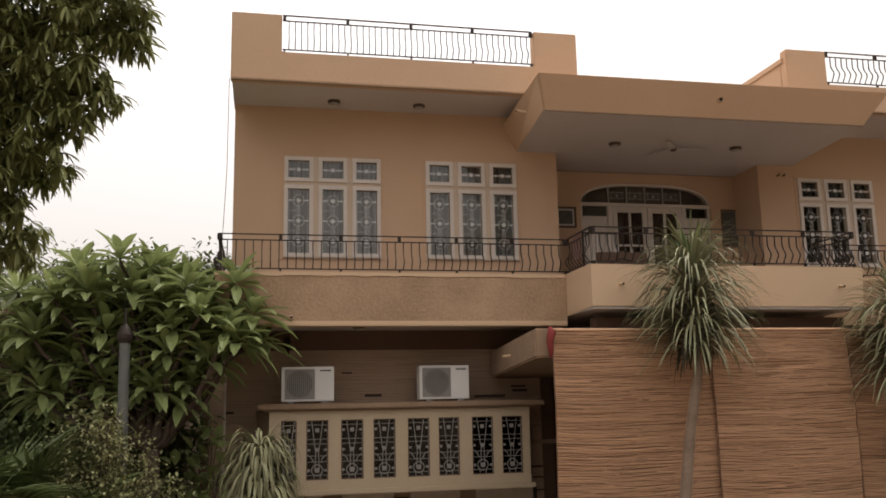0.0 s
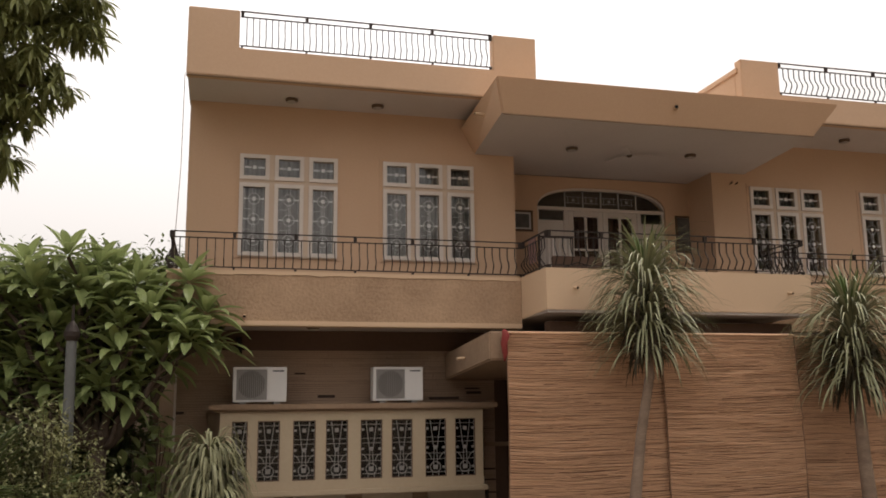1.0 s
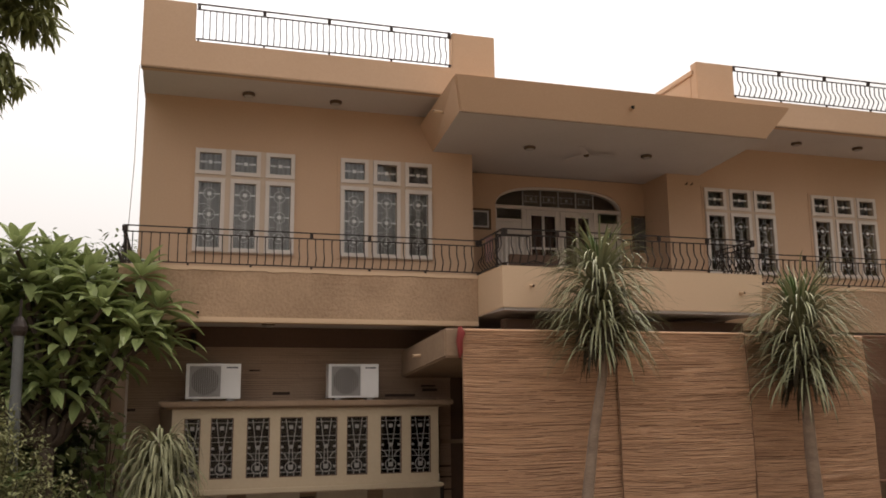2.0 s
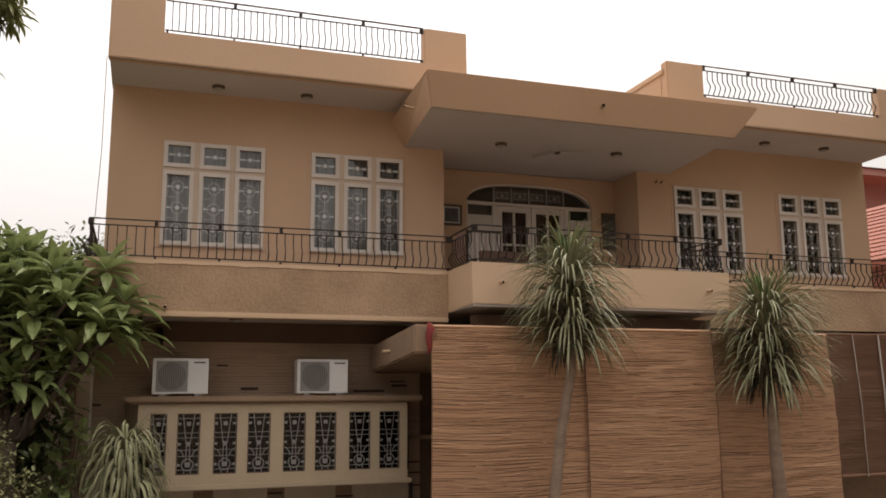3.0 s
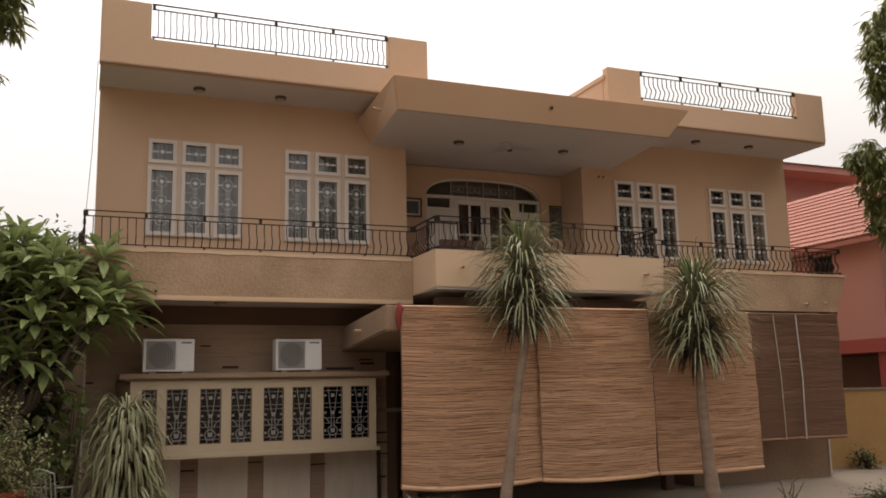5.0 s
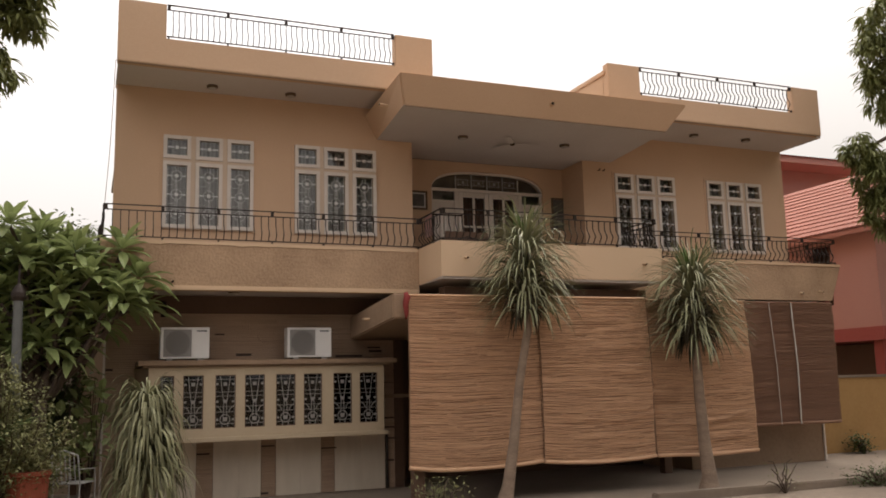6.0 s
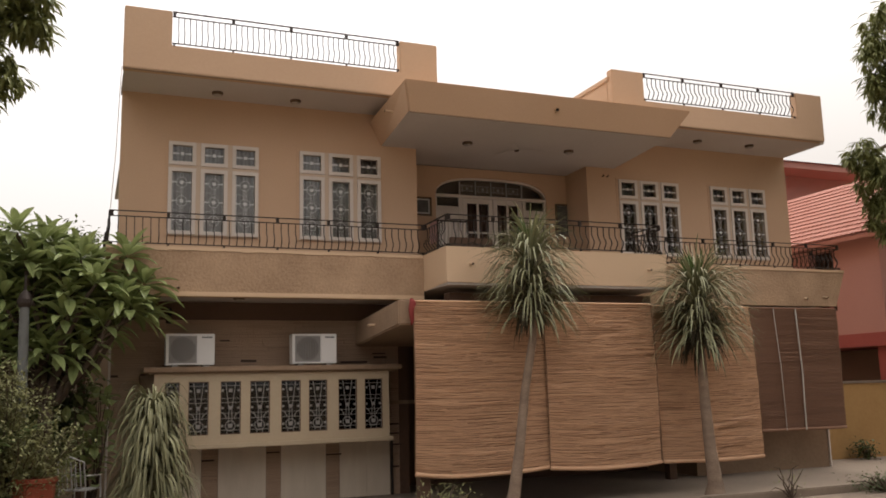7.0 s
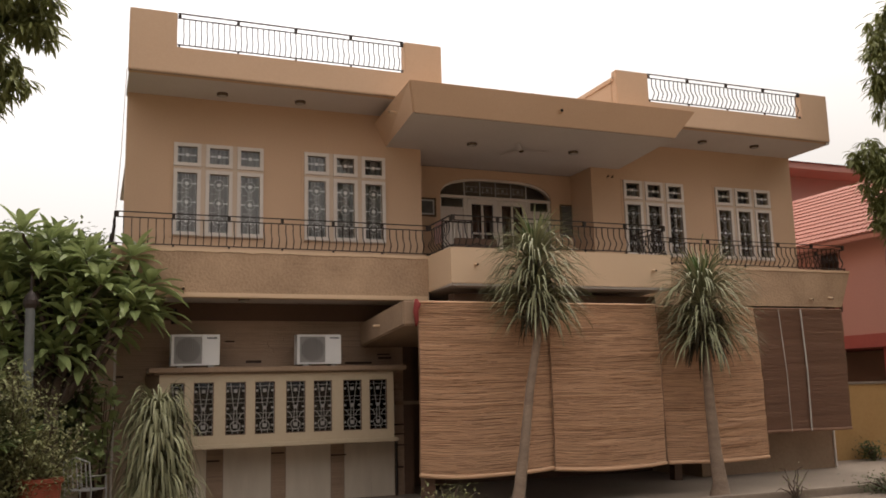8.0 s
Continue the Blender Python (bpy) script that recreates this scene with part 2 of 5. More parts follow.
def tube(bm, pts, radii, n=8, caps=True):
    """A round bar along points."""
    rings = []
    for i, p in enumerate(pts):
        p = Vector(p)
        d = (Vector(pts[min(i + 1, len(pts) - 1)]) - Vector(pts[max(i - 1, 0)])).normalized()
        u = d.cross(Vector((0, 1, 0.01)))
        u = (u if u.length > 1e-3 else d.cross(Vector((1, 0, 0)))).normalized()
        v = d.cross(u)
        r = radii[i] if isinstance(radii, (list, tuple)) else radii
        rings.append([bm.verts.new(p + (u * math.cos(k * math.tau / n) + v * math.sin(k * math.tau / n)) * r) for k in range(n)])
    for a, b in zip(rings, rings[1:]):
        for k in range(n):
            bm.faces.new((a[k], a[(k + 1) % n], b[(k + 1) % n], b[k]))
    if caps:
        bm.faces.new(rings[0][::-1])
        bm.faces.new(rings[-1])
    return bm


def wall_with_holes(x0, x1, z0, z1, y0, y1, holes):
    """A wall in the plane of x and z with rectangular openings (x0, x1, z0, z1) that go through it."""
    bm = bmesh.new()
    xs = sorted({x0, x1, *[h[0] for h in holes], *[h[1] for h in holes]})
    zs = sorted({z0, z1, *[h[2] for h in holes], *[h[3] for h in holes]})
    seen = {}

    def at(i, k, y):
        if (i, k, y) not in seen:
            seen[i, k, y] = bm.verts.new((xs[i], y, zs[k]))
        return seen[i, k, y]

    def solid(i, k):
        if not (0 <= i < len(xs) - 1 and 0 <= k < len(zs) - 1):
            return False
        cx, cz = (xs[i] + xs[i + 1]) / 2, (zs[k] + zs[k + 1]) / 2
        return not any(h[0] < cx < h[1] and h[2] < cz < h[3] for h in holes)
    for i in range(len(xs) - 1):
        for k in range(len(zs) - 1):
            if not solid(i, k):
                continue
            bm.faces.new((at(i, k, y0), at(i + 1, k, y0), at(i + 1, k + 1, y0), at(i, k + 1, y0)))
            bm.faces.new((at(i, k + 1, y1), at(i + 1, k + 1, y1), at(i + 1, k, y1), at(i, k, y1)))
            for di, dk, p, q in ((-1, 0, (i, k + 1), (i, k)), (1, 0, (i + 1, k), (i + 1, k + 1)), (0, -1, (i, k), (i + 1, k)), (0, 1, (i + 1, k + 1), (i, k + 1))):
                if not solid(i + di, k + dk):
                    bm.faces.new((at(*q, y0), at(*p, y0), at(*p, y1), at(*q, y1)))
    bmesh.ops.recalc_face_normals(bm, faces=bm.faces[:])
    return bm

# ---- ground ----
bm = bmesh.new()
bmesh.ops.create_grid(bm, x_segments=90, y_segments=90, size=160)
for v in bm.verts:
    v.co.z = GZ - 0.02 + 0.03 * noise.noise(v.co * 0.15) - 0.02
tagged(part("ground", bm, M["ground"], None), "bare brown garden soil round the house", "ground", kind="structure")
bm = bmesh.new()
box(bm, -0.4, 40, -3.9, 14, GZ - 0.25, GZ, bevel=0.02)
tagged(part("driveway", bm, M["drive"], None), "pale worn concrete driveway beside the house", "driveway", kind="structure")
bm = bmesh.new()
box(bm, 8.4, 40, -4.15, -3.95, GZ - 0.3, GZ + 0.09, bevel=0.02)
tagged(part("kerb", bm, M["drive"], None), "low concrete kerb along the planting bed", "kerb", kind="structure")

# ---- the house ----
house = thing("house", "two-storey peach-painted house with flat roof and balconies", "house", (7.9, 4.0, GZ))

W1, H1 = 1.66, 1.775
UPPER = [(0.875, Y0), (3.325, Y0), (10.80, Y1), (13.38, Y1)]
ZS = 5.165
holes_l = [(x + 0.03, x + W1 - 0.03, ZS + 0.03, ZS + H1 - 0.03) for x, y in UPPER[:2]]
holes_r = [(x + 0.03, x + W1 - 0.03, ZS + 0.03, ZS + H1 - 0.03) for x, y in UPPER[2:]]
part("upper_wall", wall_with_holes(0.04, 5.77, 3.92, 7.832, Y0, Y0 + 0.25, holes_l), M["paint"], house)
part("upper_wall", wall_with_holes(9.98, 15.78, 3.92, 7.832, Y1, Y1 + 0.25, holes_r), M["paint"], house)
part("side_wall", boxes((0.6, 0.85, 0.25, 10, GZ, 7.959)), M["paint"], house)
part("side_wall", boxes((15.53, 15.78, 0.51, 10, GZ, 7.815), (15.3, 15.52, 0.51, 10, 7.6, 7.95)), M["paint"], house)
part("back_wall", boxes((0.86, 15.5, 10, 10.25, GZ, 7.959)), M["paint"], house)
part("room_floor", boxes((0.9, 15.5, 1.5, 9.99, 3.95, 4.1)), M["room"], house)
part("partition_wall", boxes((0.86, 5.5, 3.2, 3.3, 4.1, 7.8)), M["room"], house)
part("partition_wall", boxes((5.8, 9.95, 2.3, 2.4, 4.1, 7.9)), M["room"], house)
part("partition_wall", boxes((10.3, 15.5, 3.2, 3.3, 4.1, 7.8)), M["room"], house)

# recess behind the central balcony, with an arched opening
YR = 1.2
AX0, AX1, AZ0, AZ1 = 6.66, 9.45, 6.55, 6.985


def arch_z(x):
    u = abs((x - (AX0 + AX1) / 2) / ((AX1 - AX0) / 2))
    return AZ0 + (AZ1 - AZ0) * max(0.0, 1 - u ** 3.2) ** (1 / 2.2)


part("recess_wall", boxes((5.52, 5.77, 0.25, 1.45, 3.92, 7.185)), M["paint"], house)
part("recess_wall", boxes((9.98, 10.23, 0.51, 1.45, 3.92, 7.185)), M["paint"], house)
bm = bmesh.new()
box(bm, 5.77, AX0, YR, YR + 0.25, 3.92, 7.18)
box(bm, AX1, 9.98, YR, YR + 0.25, 3.92, 7.18)
N = 36
xs = [AX0 + (AX1 - AX0) * (0.5 - 0.5 * math.cos(math.pi * i / N)) for i in range(N + 1)]
for a, b in zip(xs, xs[1:]):
    za, zb = arch_z(a), arch_z(b)
    vs = [bm.verts.new(p) for p in ((a, YR, za), (b, YR, zb), (b, YR, 7.18), (a, YR, 7.18), (a, YR + .25, za), (b, YR + .25, zb))]
    bm.faces.new((vs[0], vs[1], vs[2], vs[3]))
    bm.faces.new((vs[1], vs[0], vs[4], vs[5]))
part("recess_wall", bm, M["paint"], house)

# eaves, parapets, canopy
for x0, x1, soffit_x0, soffit_x1 in ((0.0, 5.77, 0.02, 5.75), (9.78, 15.61, 9.8, 15.78)):
    part("soffit", boxes((soffit_x0, soffit_x1, YE + 0.2, 0.26, 7.825, 7.95)), M["soffit"], house)
for x0, x1, x2, x3 in ((0.0, 0.79, 5.0, 5.77), (9.78, 10.58, 14.82, 15.61)):
    bm = prism([(x0, 7.82), (x3, 7.82), (x3, 8.935), (x2, 8.935), (x2, 8.305), (x1, 8.305), (x1, 8.935), (x0, 8.935)], YE, YE + 0.2)
    bmesh.ops.bevel(bm, geom=bm.edges[:], offset=0.012, segments=2, affect="EDGES")
    part("parapet", bm, M["paint"], house)
    part("drip_line", boxes((x0 + .02, x3 - .02, YE + .01, YE + .05, 7.805, 7.821)), M["ledge"], house)
part("parapet_return", boxes((0.5, 0.7, YE + 0.2, 10, 7.95, 8.93), bevel=0.01), M["paint"], house)
part("parapet_return", boxes((5.57, 5.77, YE + 0.2, 6, 7.95, 8.93), bevel=0.01), M["paint"], house)
part("parapet_return", boxes((15.41, 15.61, YE + 0.2, 10, 7.95, 8.35), bevel=0.01), M["paint"], house)
part("parapet_return", boxes((9.78, 9.98, YE + 0.2, 6, 7.95, 8.82), (9.74, 9.78, YE + 0.1, 6, 8.70, 8.80), bevel=0.01), M["paint"], house)
part("roof_slab", boxes((0.2, 15.4, -0.6, 10.2, 7.96, 8.08)), M["soffit"], house)

bm = bmesh.new()
lo = [(4.79, -2.3), (10.43, -2.3), (10.72, Y1), (10.72, 1.18), (5.02, 1.18), (5.02, Y0)]
up = [(4.61, -2.6), (10.74, -2.6), (10.9, Y1), (10.9, 1.18), (4.78, 1.18), (4.76, Y0)]
a = [bm.verts.new((x, y, 7.19)) for x, y in lo]
b = [bm.verts.new((x, y, 7.68)) for x, y in up]
bm.faces.new(b)
for i in range(6):
    j = (i + 1) % 6
    bm.faces.new((a[i], a[j], b[j], b[i]))
bmesh.ops.recalc_face_normals(bm, faces=bm.faces[:])
bmesh.ops.bevel(bm, geom=bm.edges[:], offset=0.025, segments=2, affect="EDGES")
part("canopy_fascia", bm, M["paint"], house, "sloping peach fascia of the canopy")
bm = bmesh.new()
bm.faces.new([bm.verts.new((x, y, 7.186)) for x, y in lo][::-1])
part("canopy_soffit", bm, M["soffit"], house, "greyish white canopy soffit")
part("drip_line", boxes((4.82, 10.41, -2.305, -2.28, 7.172, 7.186)), M["ledge"], house)

# slabs of the upper floor
part("balcony_fascia", boxes((-0.16, 5.395, YE, YE + 0.16, 3.99, 4.69)), M["roughcast"], house, "brown rough plaster fascia")
edge = [(-0.17 + 5.56 * i / 70, 4.70 - .035 * abs(noise.noise((i * .16, 3.3, 0))) - .02 * abs(noise.noise((i * .7, 8.1, 0)))) for i in range(71)]
part("fascia_band", prism(edge + [(5.395, 4.75), (-0.17, 4.75)], YE - 0.012, YE + 0.18), M["cream"], house, "chipped cream band")
part("fascia_band", boxes((-0.17, 5.395, YE - 0.02, YE + 0.18, 3.91, 3.99), bevel=0.01), M["cream"], house)
part("balcony_slab", boxes((-0.16, 5.395, YE + 0.181, 1.4, 3.95, 4.10)), M["soffit"], house)
part("balcony_return", boxes((-0.16, -0.02, YE + 0.181, 3.5, 4.10, 4.75)), M["roughcast"], house)
bm = prism([(10.052, 3.91), (15.47, 3.91), (15.79, 4.68), (10.052, 4.70)], YE, YE + 0.2)
part("balcony_fascia", bm, M["roughcast"], house, "brown rough plaster fascia")
part("fascia_band", boxes((10.052, 15.80, YE - 0.02, YE + 0.2, 4.69, 4.75), bevel=0.01), M["cream"], house)
part("balcony_slab", boxes((10.052, 15.5, YE + 0.201, 1.4, 3.95, 4.10)), M["soffit"], house)
bm = bmesh.new()
a = [bm.verts.new(p) for p in ((5.40, -2.4, 4.11), (10.0, -2.4, 4.11), (10.05, -1.08, 4.06), (5.40, -1.08, 4.06))]
b = [bm.verts.new(p) for p in ((5.40, -2.4, 4.75), (10.05, -2.4, 4.75), (10.05, -1.08, 4.75), (5.40, -1.08, 4.75))]
c = [bm.verts.new(p) for p in ((5.55, -2.25, 4.75), (9.9, -2.25, 4.75), (9.9, -1.08, 4.75), (5.55, -1.08, 4.75))]
e = [bm.verts.new((v.co.x, v.co.y, 4.12)) for v in c]
for i in (0, 1, 3):
    j = (i + 1) % 4
    bm.faces.new((a[i], a[j], b[j], b[i]))
    bm.faces.new((b[i], b[j], c[j], c[i]))
    bm.faces.new((c[i], c[j], e[j], e[i]))
part("balcony_parapet", bm, M["cream"], house, "smooth cream balcony front")
part("balcony_slab", boxes((5.42, 9.99, -2.38, 1.19, 4.07, 4.112)), M["soffit"], house)
part("balcony_beam", boxes((5.6, 9.9, -2.0, -1.75, 3.72, 3.978)), M["brown"], house)

# arched door of the recess
door = part("balcony_door", boxes(
    (AX0, AX1, YR + .06, YR + .14, 6.515, 6.585), (AX0, AX0 + .05, YR + .06, YR + .14, 4.115, 6.515), (AX1 - .05, AX1, YR + .06, YR + .14, 4.115, 6.515),
    (7.24, 7.34, YR + .06, YR + .14, 4.115, 6.515), (8.84, 8.93, YR + .06, YR + .14, 4.115, 6.515), bevel=0.008), M["white"], house, "white arched balcony door with glazed leaves")
bm = bmesh.new()
for a_, b_ in zip(xs, xs[1:]):
    za, zb = arch_z(a_), arch_z(b_)
    vs = [bm.verts.new(p) for p in ((a_, YR + .04, za), (b_, YR + .04, zb), (b_, YR + .04, zb - .045), (a_, YR + .04, za - .045),
                                    (a_, YR + .14, za - .045), (b_, YR + .14, zb - .045))]
    bm.faces.new(vs[:4])
    bm.faces.new((vs[3], vs[2], vs[5], vs[4]))
part("arch_frame", bm, M["white"], door)
bm = bmesh.new()
for a_, b_ in zip(xs, xs[1:]):
    bm.faces.new([bm.verts.new(p) for p in ((a_, YR + .1, 6.56), (b_, YR + .1, 6.56), (b_, YR + .1, arch_z(b_) - .04), (a_, YR + .1, arch_z(a_) - .04))])
pane = part("fanlight", bm, M["glass"], door, "dark arched fanlight glass")
pane.visible_shadow = False
bm = bmesh.new()
for i in range(5):
    x = 7.27 + i * 0.39
    box(bm, x, x + 0.022, YR + .08, YR + .096, 6.585, arch_z(x) - .05)
    if i < 4:
        for z in (6.68, 6.80):
            box(bm, x + 0.04, x + 0.35, YR + .085, YR + .095, z, z + .009)
        box(bm, x + 0.17, x + 0.22, YR + .083, YR + .097, 6.715, 6.765)
        box(bm, x + 0.075, x + 0.083, YR + .085, YR + .095, 6.66, 6.82)
        box(bm, x + 0.30, x + 0.308, YR + .085, YR + .095, 6.66, 6.82)
part("fanlight_leading", bm, M["lead"], door)
for x0 in (7.345, 8.095):
    x1 = x0 + .74
    xc = (x0 + x1) / 2
    leaf = part("door_leaf", boxes((x0, x0 + .105, YR + .07, YR + .12, 4.12, 6.51), (x1 - .105, x1, YR + .07, YR + .12, 4.12, 6.51),
                                   (x0 + .105, x1 - .105, YR + .07, YR + .12, 6.40, 6.51), (x0 + .105, x1 - .105, YR + .07, YR + .12, 4.12, 4.50),
                                   (xc - .025, xc + .025, YR + .075, YR + .115, 4.50, 6.40), (x0 + .105, xc - .025, YR + .075, YR + .115, 5.71, 5.75),
                                   (xc + .025, x1 - .105, YR + .075, YR + .115, 5.71, 5.75), bevel=0.006), M["white"], door)
    part("handle", tube(bmesh.new(), [(xc + (.3 if x0 < 8 else -.3), YR + .06, 5.05), (xc + (.3 if x0 < 8 else -.3), YR + .035, 5.1), (xc + (.3 if x0 < 8 else -.3), YR + .06, 5.2)], .012, 6), M["lampbrass"], leaf, "bronze door handle")
    for xa, xb in ((x0 + .105, xc - .025), (xc + .025, x1 - .105)):
        for za, zb in ((4.50, 5.71), (5.75, 6.40)):
            pane = part("pane", boxes((xa, xb, YR + .09, YR + .1, za, zb)), M["glass"], leaf)
            pane.visible_shadow = False
for x0, x1 in ((AX0 + .05, 7.24), (8.93, AX1 - .05)):
    part("side_light_rail", boxes((x0, x1, YR + .07, YR + .12, 6.25, 6.31), bevel=0.005), M["white"], door)
    part("side_light_panel", boxes((x0, x1, YR + .08, YR + .115, 4.12, 6.25), bevel=0.005), M["white"], door)
    pane = part("pane", boxes((x0, x1, YR + .09, YR + .1, 6.31, 6.515)), M["glass"], door)
    pane.visible_shadow = False


def wavy_sheet(x0, x1, z0, z1, y, waves, depth, thickness=0.01, n=90):
    bm = bmesh.new()
    rows = []
    for i in range(n + 1):
        u = i / n
        yy = y + depth * math.sin(u * waves * math.tau) + depth * 0.6 * math.sin(u * waves * 2.3 * math.tau + 1)
        rows.append([bm.verts.new((x0 + (x1 - x0) * u, yy + t, z)) for t in (0, thickness) for z in (z0, z1)])
    for p, q in zip(rows, rows[1:]):
        bm.faces.new((p[0], q[0], q[1], p[1]))
        bm.faces.new((q[2], p[2], p[3], q[3]))
    return bm


part("curtain", wavy_sheet(7.3, 8.9, 4.2, 6.5, YR + .2, 11, .016), M["brown_cloth"], house, "brown curtain behind the balcony door")

# upper windows with white frames and leaded panes
GX = [0.067 + i * 0.58 for i in range(3)]     # left edges of the glass
GW, GT0, GT1, GM0, GM1 = 0.366, 1.39, 1.705, 0.085, 1.205


def ring(bm, cx, cz, r, w, n=20, y=0.0, d=0.01, a0=0.0, a1=math.tau):
    p = []
    for i in range(n + 1):
        a = a0 + (a1 - a0) * i / n
        p.append([bm.verts.new((cx + math.cos(a) * k, y, cz + math.sin(a) * k)) for k in (r - w / 2, r + w / 2)])
    for u, v in zip(p, p[1:]):
        bm.faces.new((u[0], u[1], v[1], v[0]))


def leading_main():
    bm = bmesh.new()
    h = GM1 - GM0
    cx = GW / 2
    for k in range(3):
        cz = h * (0.19 + 0.315 * k)
        ring(bm, cx, cz, 0.096, 0.010)
        box(bm, cx - .03, cx + .03, -.008, .002, cz - .03, cz + .03)
        for s in (-1, 1):
            box(bm, *sorted((cx + s * .10, cx + s * (GW / 2 - .012))), -.004, .003, cz - .011, cz + .011)
            box(bm, cx + s * .028 - .003, cx + s * .028 + .003, -.003, .003, cz + .095, min(h, cz + .315 * h - .095))
        if k < 2:
            zz = cz + .1575 * h
            box(bm, .03, cx - .05, -.003, .003, zz - .003, zz + .003)
    for s in (.022, GW - .03):
        box(bm, s, s + .005, -.003, .003, 0, h)
    for s in (-1, 1):
        box(bm, cx + s * .028 - .003, cx + s * .028 + .003, -.003, .003, 0, .09)
    return bm


def leading_top():
    bm = bmesh.new()
    cx, cz = GW / 2, (GT1 - GT0) / 2
    box(bm, cx - .03, cx + .03, -.008, .002, cz - .022, cz + .022)
    for s in (-1, 1):
        box(bm, *sorted((cx + s * .05, cx + s * .15)), -.003, .003, cz - .012, cz + .012)
        box(bm, *sorted((cx + s * .09, cx + s * .12)), -.005, .003, cz - .02, cz + .02)
    return bm


def to_mesh(name, bm, material):
    me = bpy.data.meshes.new(name)
    bm.normal_update()
    bm.to_mesh(me)
    bm.free()
    me.materials.append(material)
    return me


def window_frame():
    bm = bmesh.new()
    xs_ = [0.0] + [v for g in GX for v in (g, g + GW)] + [W1]
    for i in range(0, len(xs_), 2):
        box(bm, xs_[i], xs_[i + 1], -0.03, 0.07, 0, H1)
    for g in GX:
        for z0, z1 in ((0, GM0), (GM1, GT0), (GT1, H1)):
            box(bm, g, g + GW, -0.028, 0.068, z0, z1)
    return bm


def casement(h, w=.062):
    """A white sash round a pane whose lower left corner is the origin."""
    return boxes((-w, .004, -.055, -.0305, -w, h + w), (GW - .004, GW + w, -.055, -.0305, -w, h + w), (.004, GW - .004, -.055, -.0305, h - .004, h + w), (.004, GW - .004, -.055, -.0305, -w, .004))


def motif(centres):
    bm = bmesh.new()
    cx = GW / 2
    if len(centres) > 1:
        box(bm, cx - .003, cx + .003, -.0085, -.0075, centres[0], centres[-1])
    for cz in centres:
        thin = .003 if len(centres) > 1 else .0012
        box(bm, cx - .165, cx + .165, -.0085, -.0075, cz - thin, cz + thin)
        box(bm, cx - .03, cx + .03, -.012, -.008, cz - .03, cz + .03)
        for s in (-1, 1):
            box(bm, *sorted((cx + s * .125, cx + s * .165)), -.012, -.004, cz - .013, cz + .013)
    return bm


ME_FRAME = to_mesh("window_frame", window_frame(), M["mullion"])
ME_CASE = to_mesh("casement", casement(GM1 - GM0), M["white"])
ME_TCASE = to_mesh("casement", casement(GT1 - GT0), M["white"])
ME_MOTIF = to_mesh("motif", motif([(GM1 - GM0) * (0.19 + 0.315 * k) for k in range(3)]), M["motif"])
ME_TMOTIF = to_mesh("motif", motif([(GT1 - GT0) / 2]), M["motif"])
ME_PANE = to_mesh("pane", boxes((0, GW, 0, .006, 0, GM1 - GM0)), M["glass"])
ME_TPANE = to_mesh("top_pane", boxes((0, GW, 0, .006, 0, GT1 - GT0)), M["glass"])
ME_LEAD = to_mesh("leading", leading_main(), M["lead"])
ME_TLEAD = to_mesh("leading", leading_top(), M["lead"])
ME_SURROUND = to_mesh("surround", boxes((-.05, 0, -.012, .0, -.03, H1 + .05), (W1, W1 + .05, -.012, .0, -.03, H1 + .05), (0, W1, -.012, 0, H1, H1 + .05)), M["paint"])
for k, (x, y) in enumerate(UPPER):
    win = put("window", ME_FRAME, M["white"], house, Matrix.Translation((x, y, ZS)), "white triple casement window with leaded glass")
    put("surround", ME_SURROUND, M["paint"], win, Matrix())
    for g in GX:
        for me, le, ca, mo, z in ((ME_PANE, ME_LEAD, ME_CASE, ME_MOTIF, GM0), (ME_TPANE, ME_TLEAD, ME_TCASE, ME_TMOTIF, GT0)):
            p = put("pane", me, M["glass"], win, Matrix.Translation((g, 0.0, z)))
            p.visible_shadow = False
            put("leading", le, M["lead"], win, Matrix.Translation((g, -0.006, z)))
            put("casement", ca, M["white"], win, Matrix.Translation((g, 0, z)))
            put("motif", mo, M["white"], win, Matrix.Translation((g, -0.006, z)))
    if k < 2:
        part("curtain", wavy_sheet(x + .04, x + W1 - .04, ZS + .04, ZS + H1 - .04, y + .14, 9, .012), M["curtain"], house, "grey net curtain")
    else:
        part("valance", wavy_sheet(x + .04, x + W1 - .04, ZS + 1.31, ZS + H1 - .04, y + .15, 12, .01), M["curtain"], house, "short grey net valance")

# lower front: cladding, striped panels, bay window
part("lower_wall", wall_with_holes(0.0, 5.3, GZ, 3.62, 0.02, 0.25, []), M["cladback"], house)
part("beam_band", boxes((0.0, 5.6, -0.02, 0.25, 3.62, 3.945)), M["brown"], house)
rnd = random.Random(4)
V, F, V2, F2 = [], [], [], []


def strip(vv, ff, x0, x1, z0, z1, y0, y1):
    n = len(vv)
    vv += [(x0, y0, z0), (x1, y0, z0), (x1, y0, z1), (x0, y0, z1), (x0, y1, z0), (x1, y1, z0), (x1, y1, z1), (x0, y1, z1)]
    ff += [(n, n + 1, n + 2, n + 3), (n + 3, n + 2, n + 6, n + 7), (n + 1, n, n + 4, n + 5), (n, n + 3, n + 7, n + 4), (n + 2, n + 1, n + 5, n + 6)]


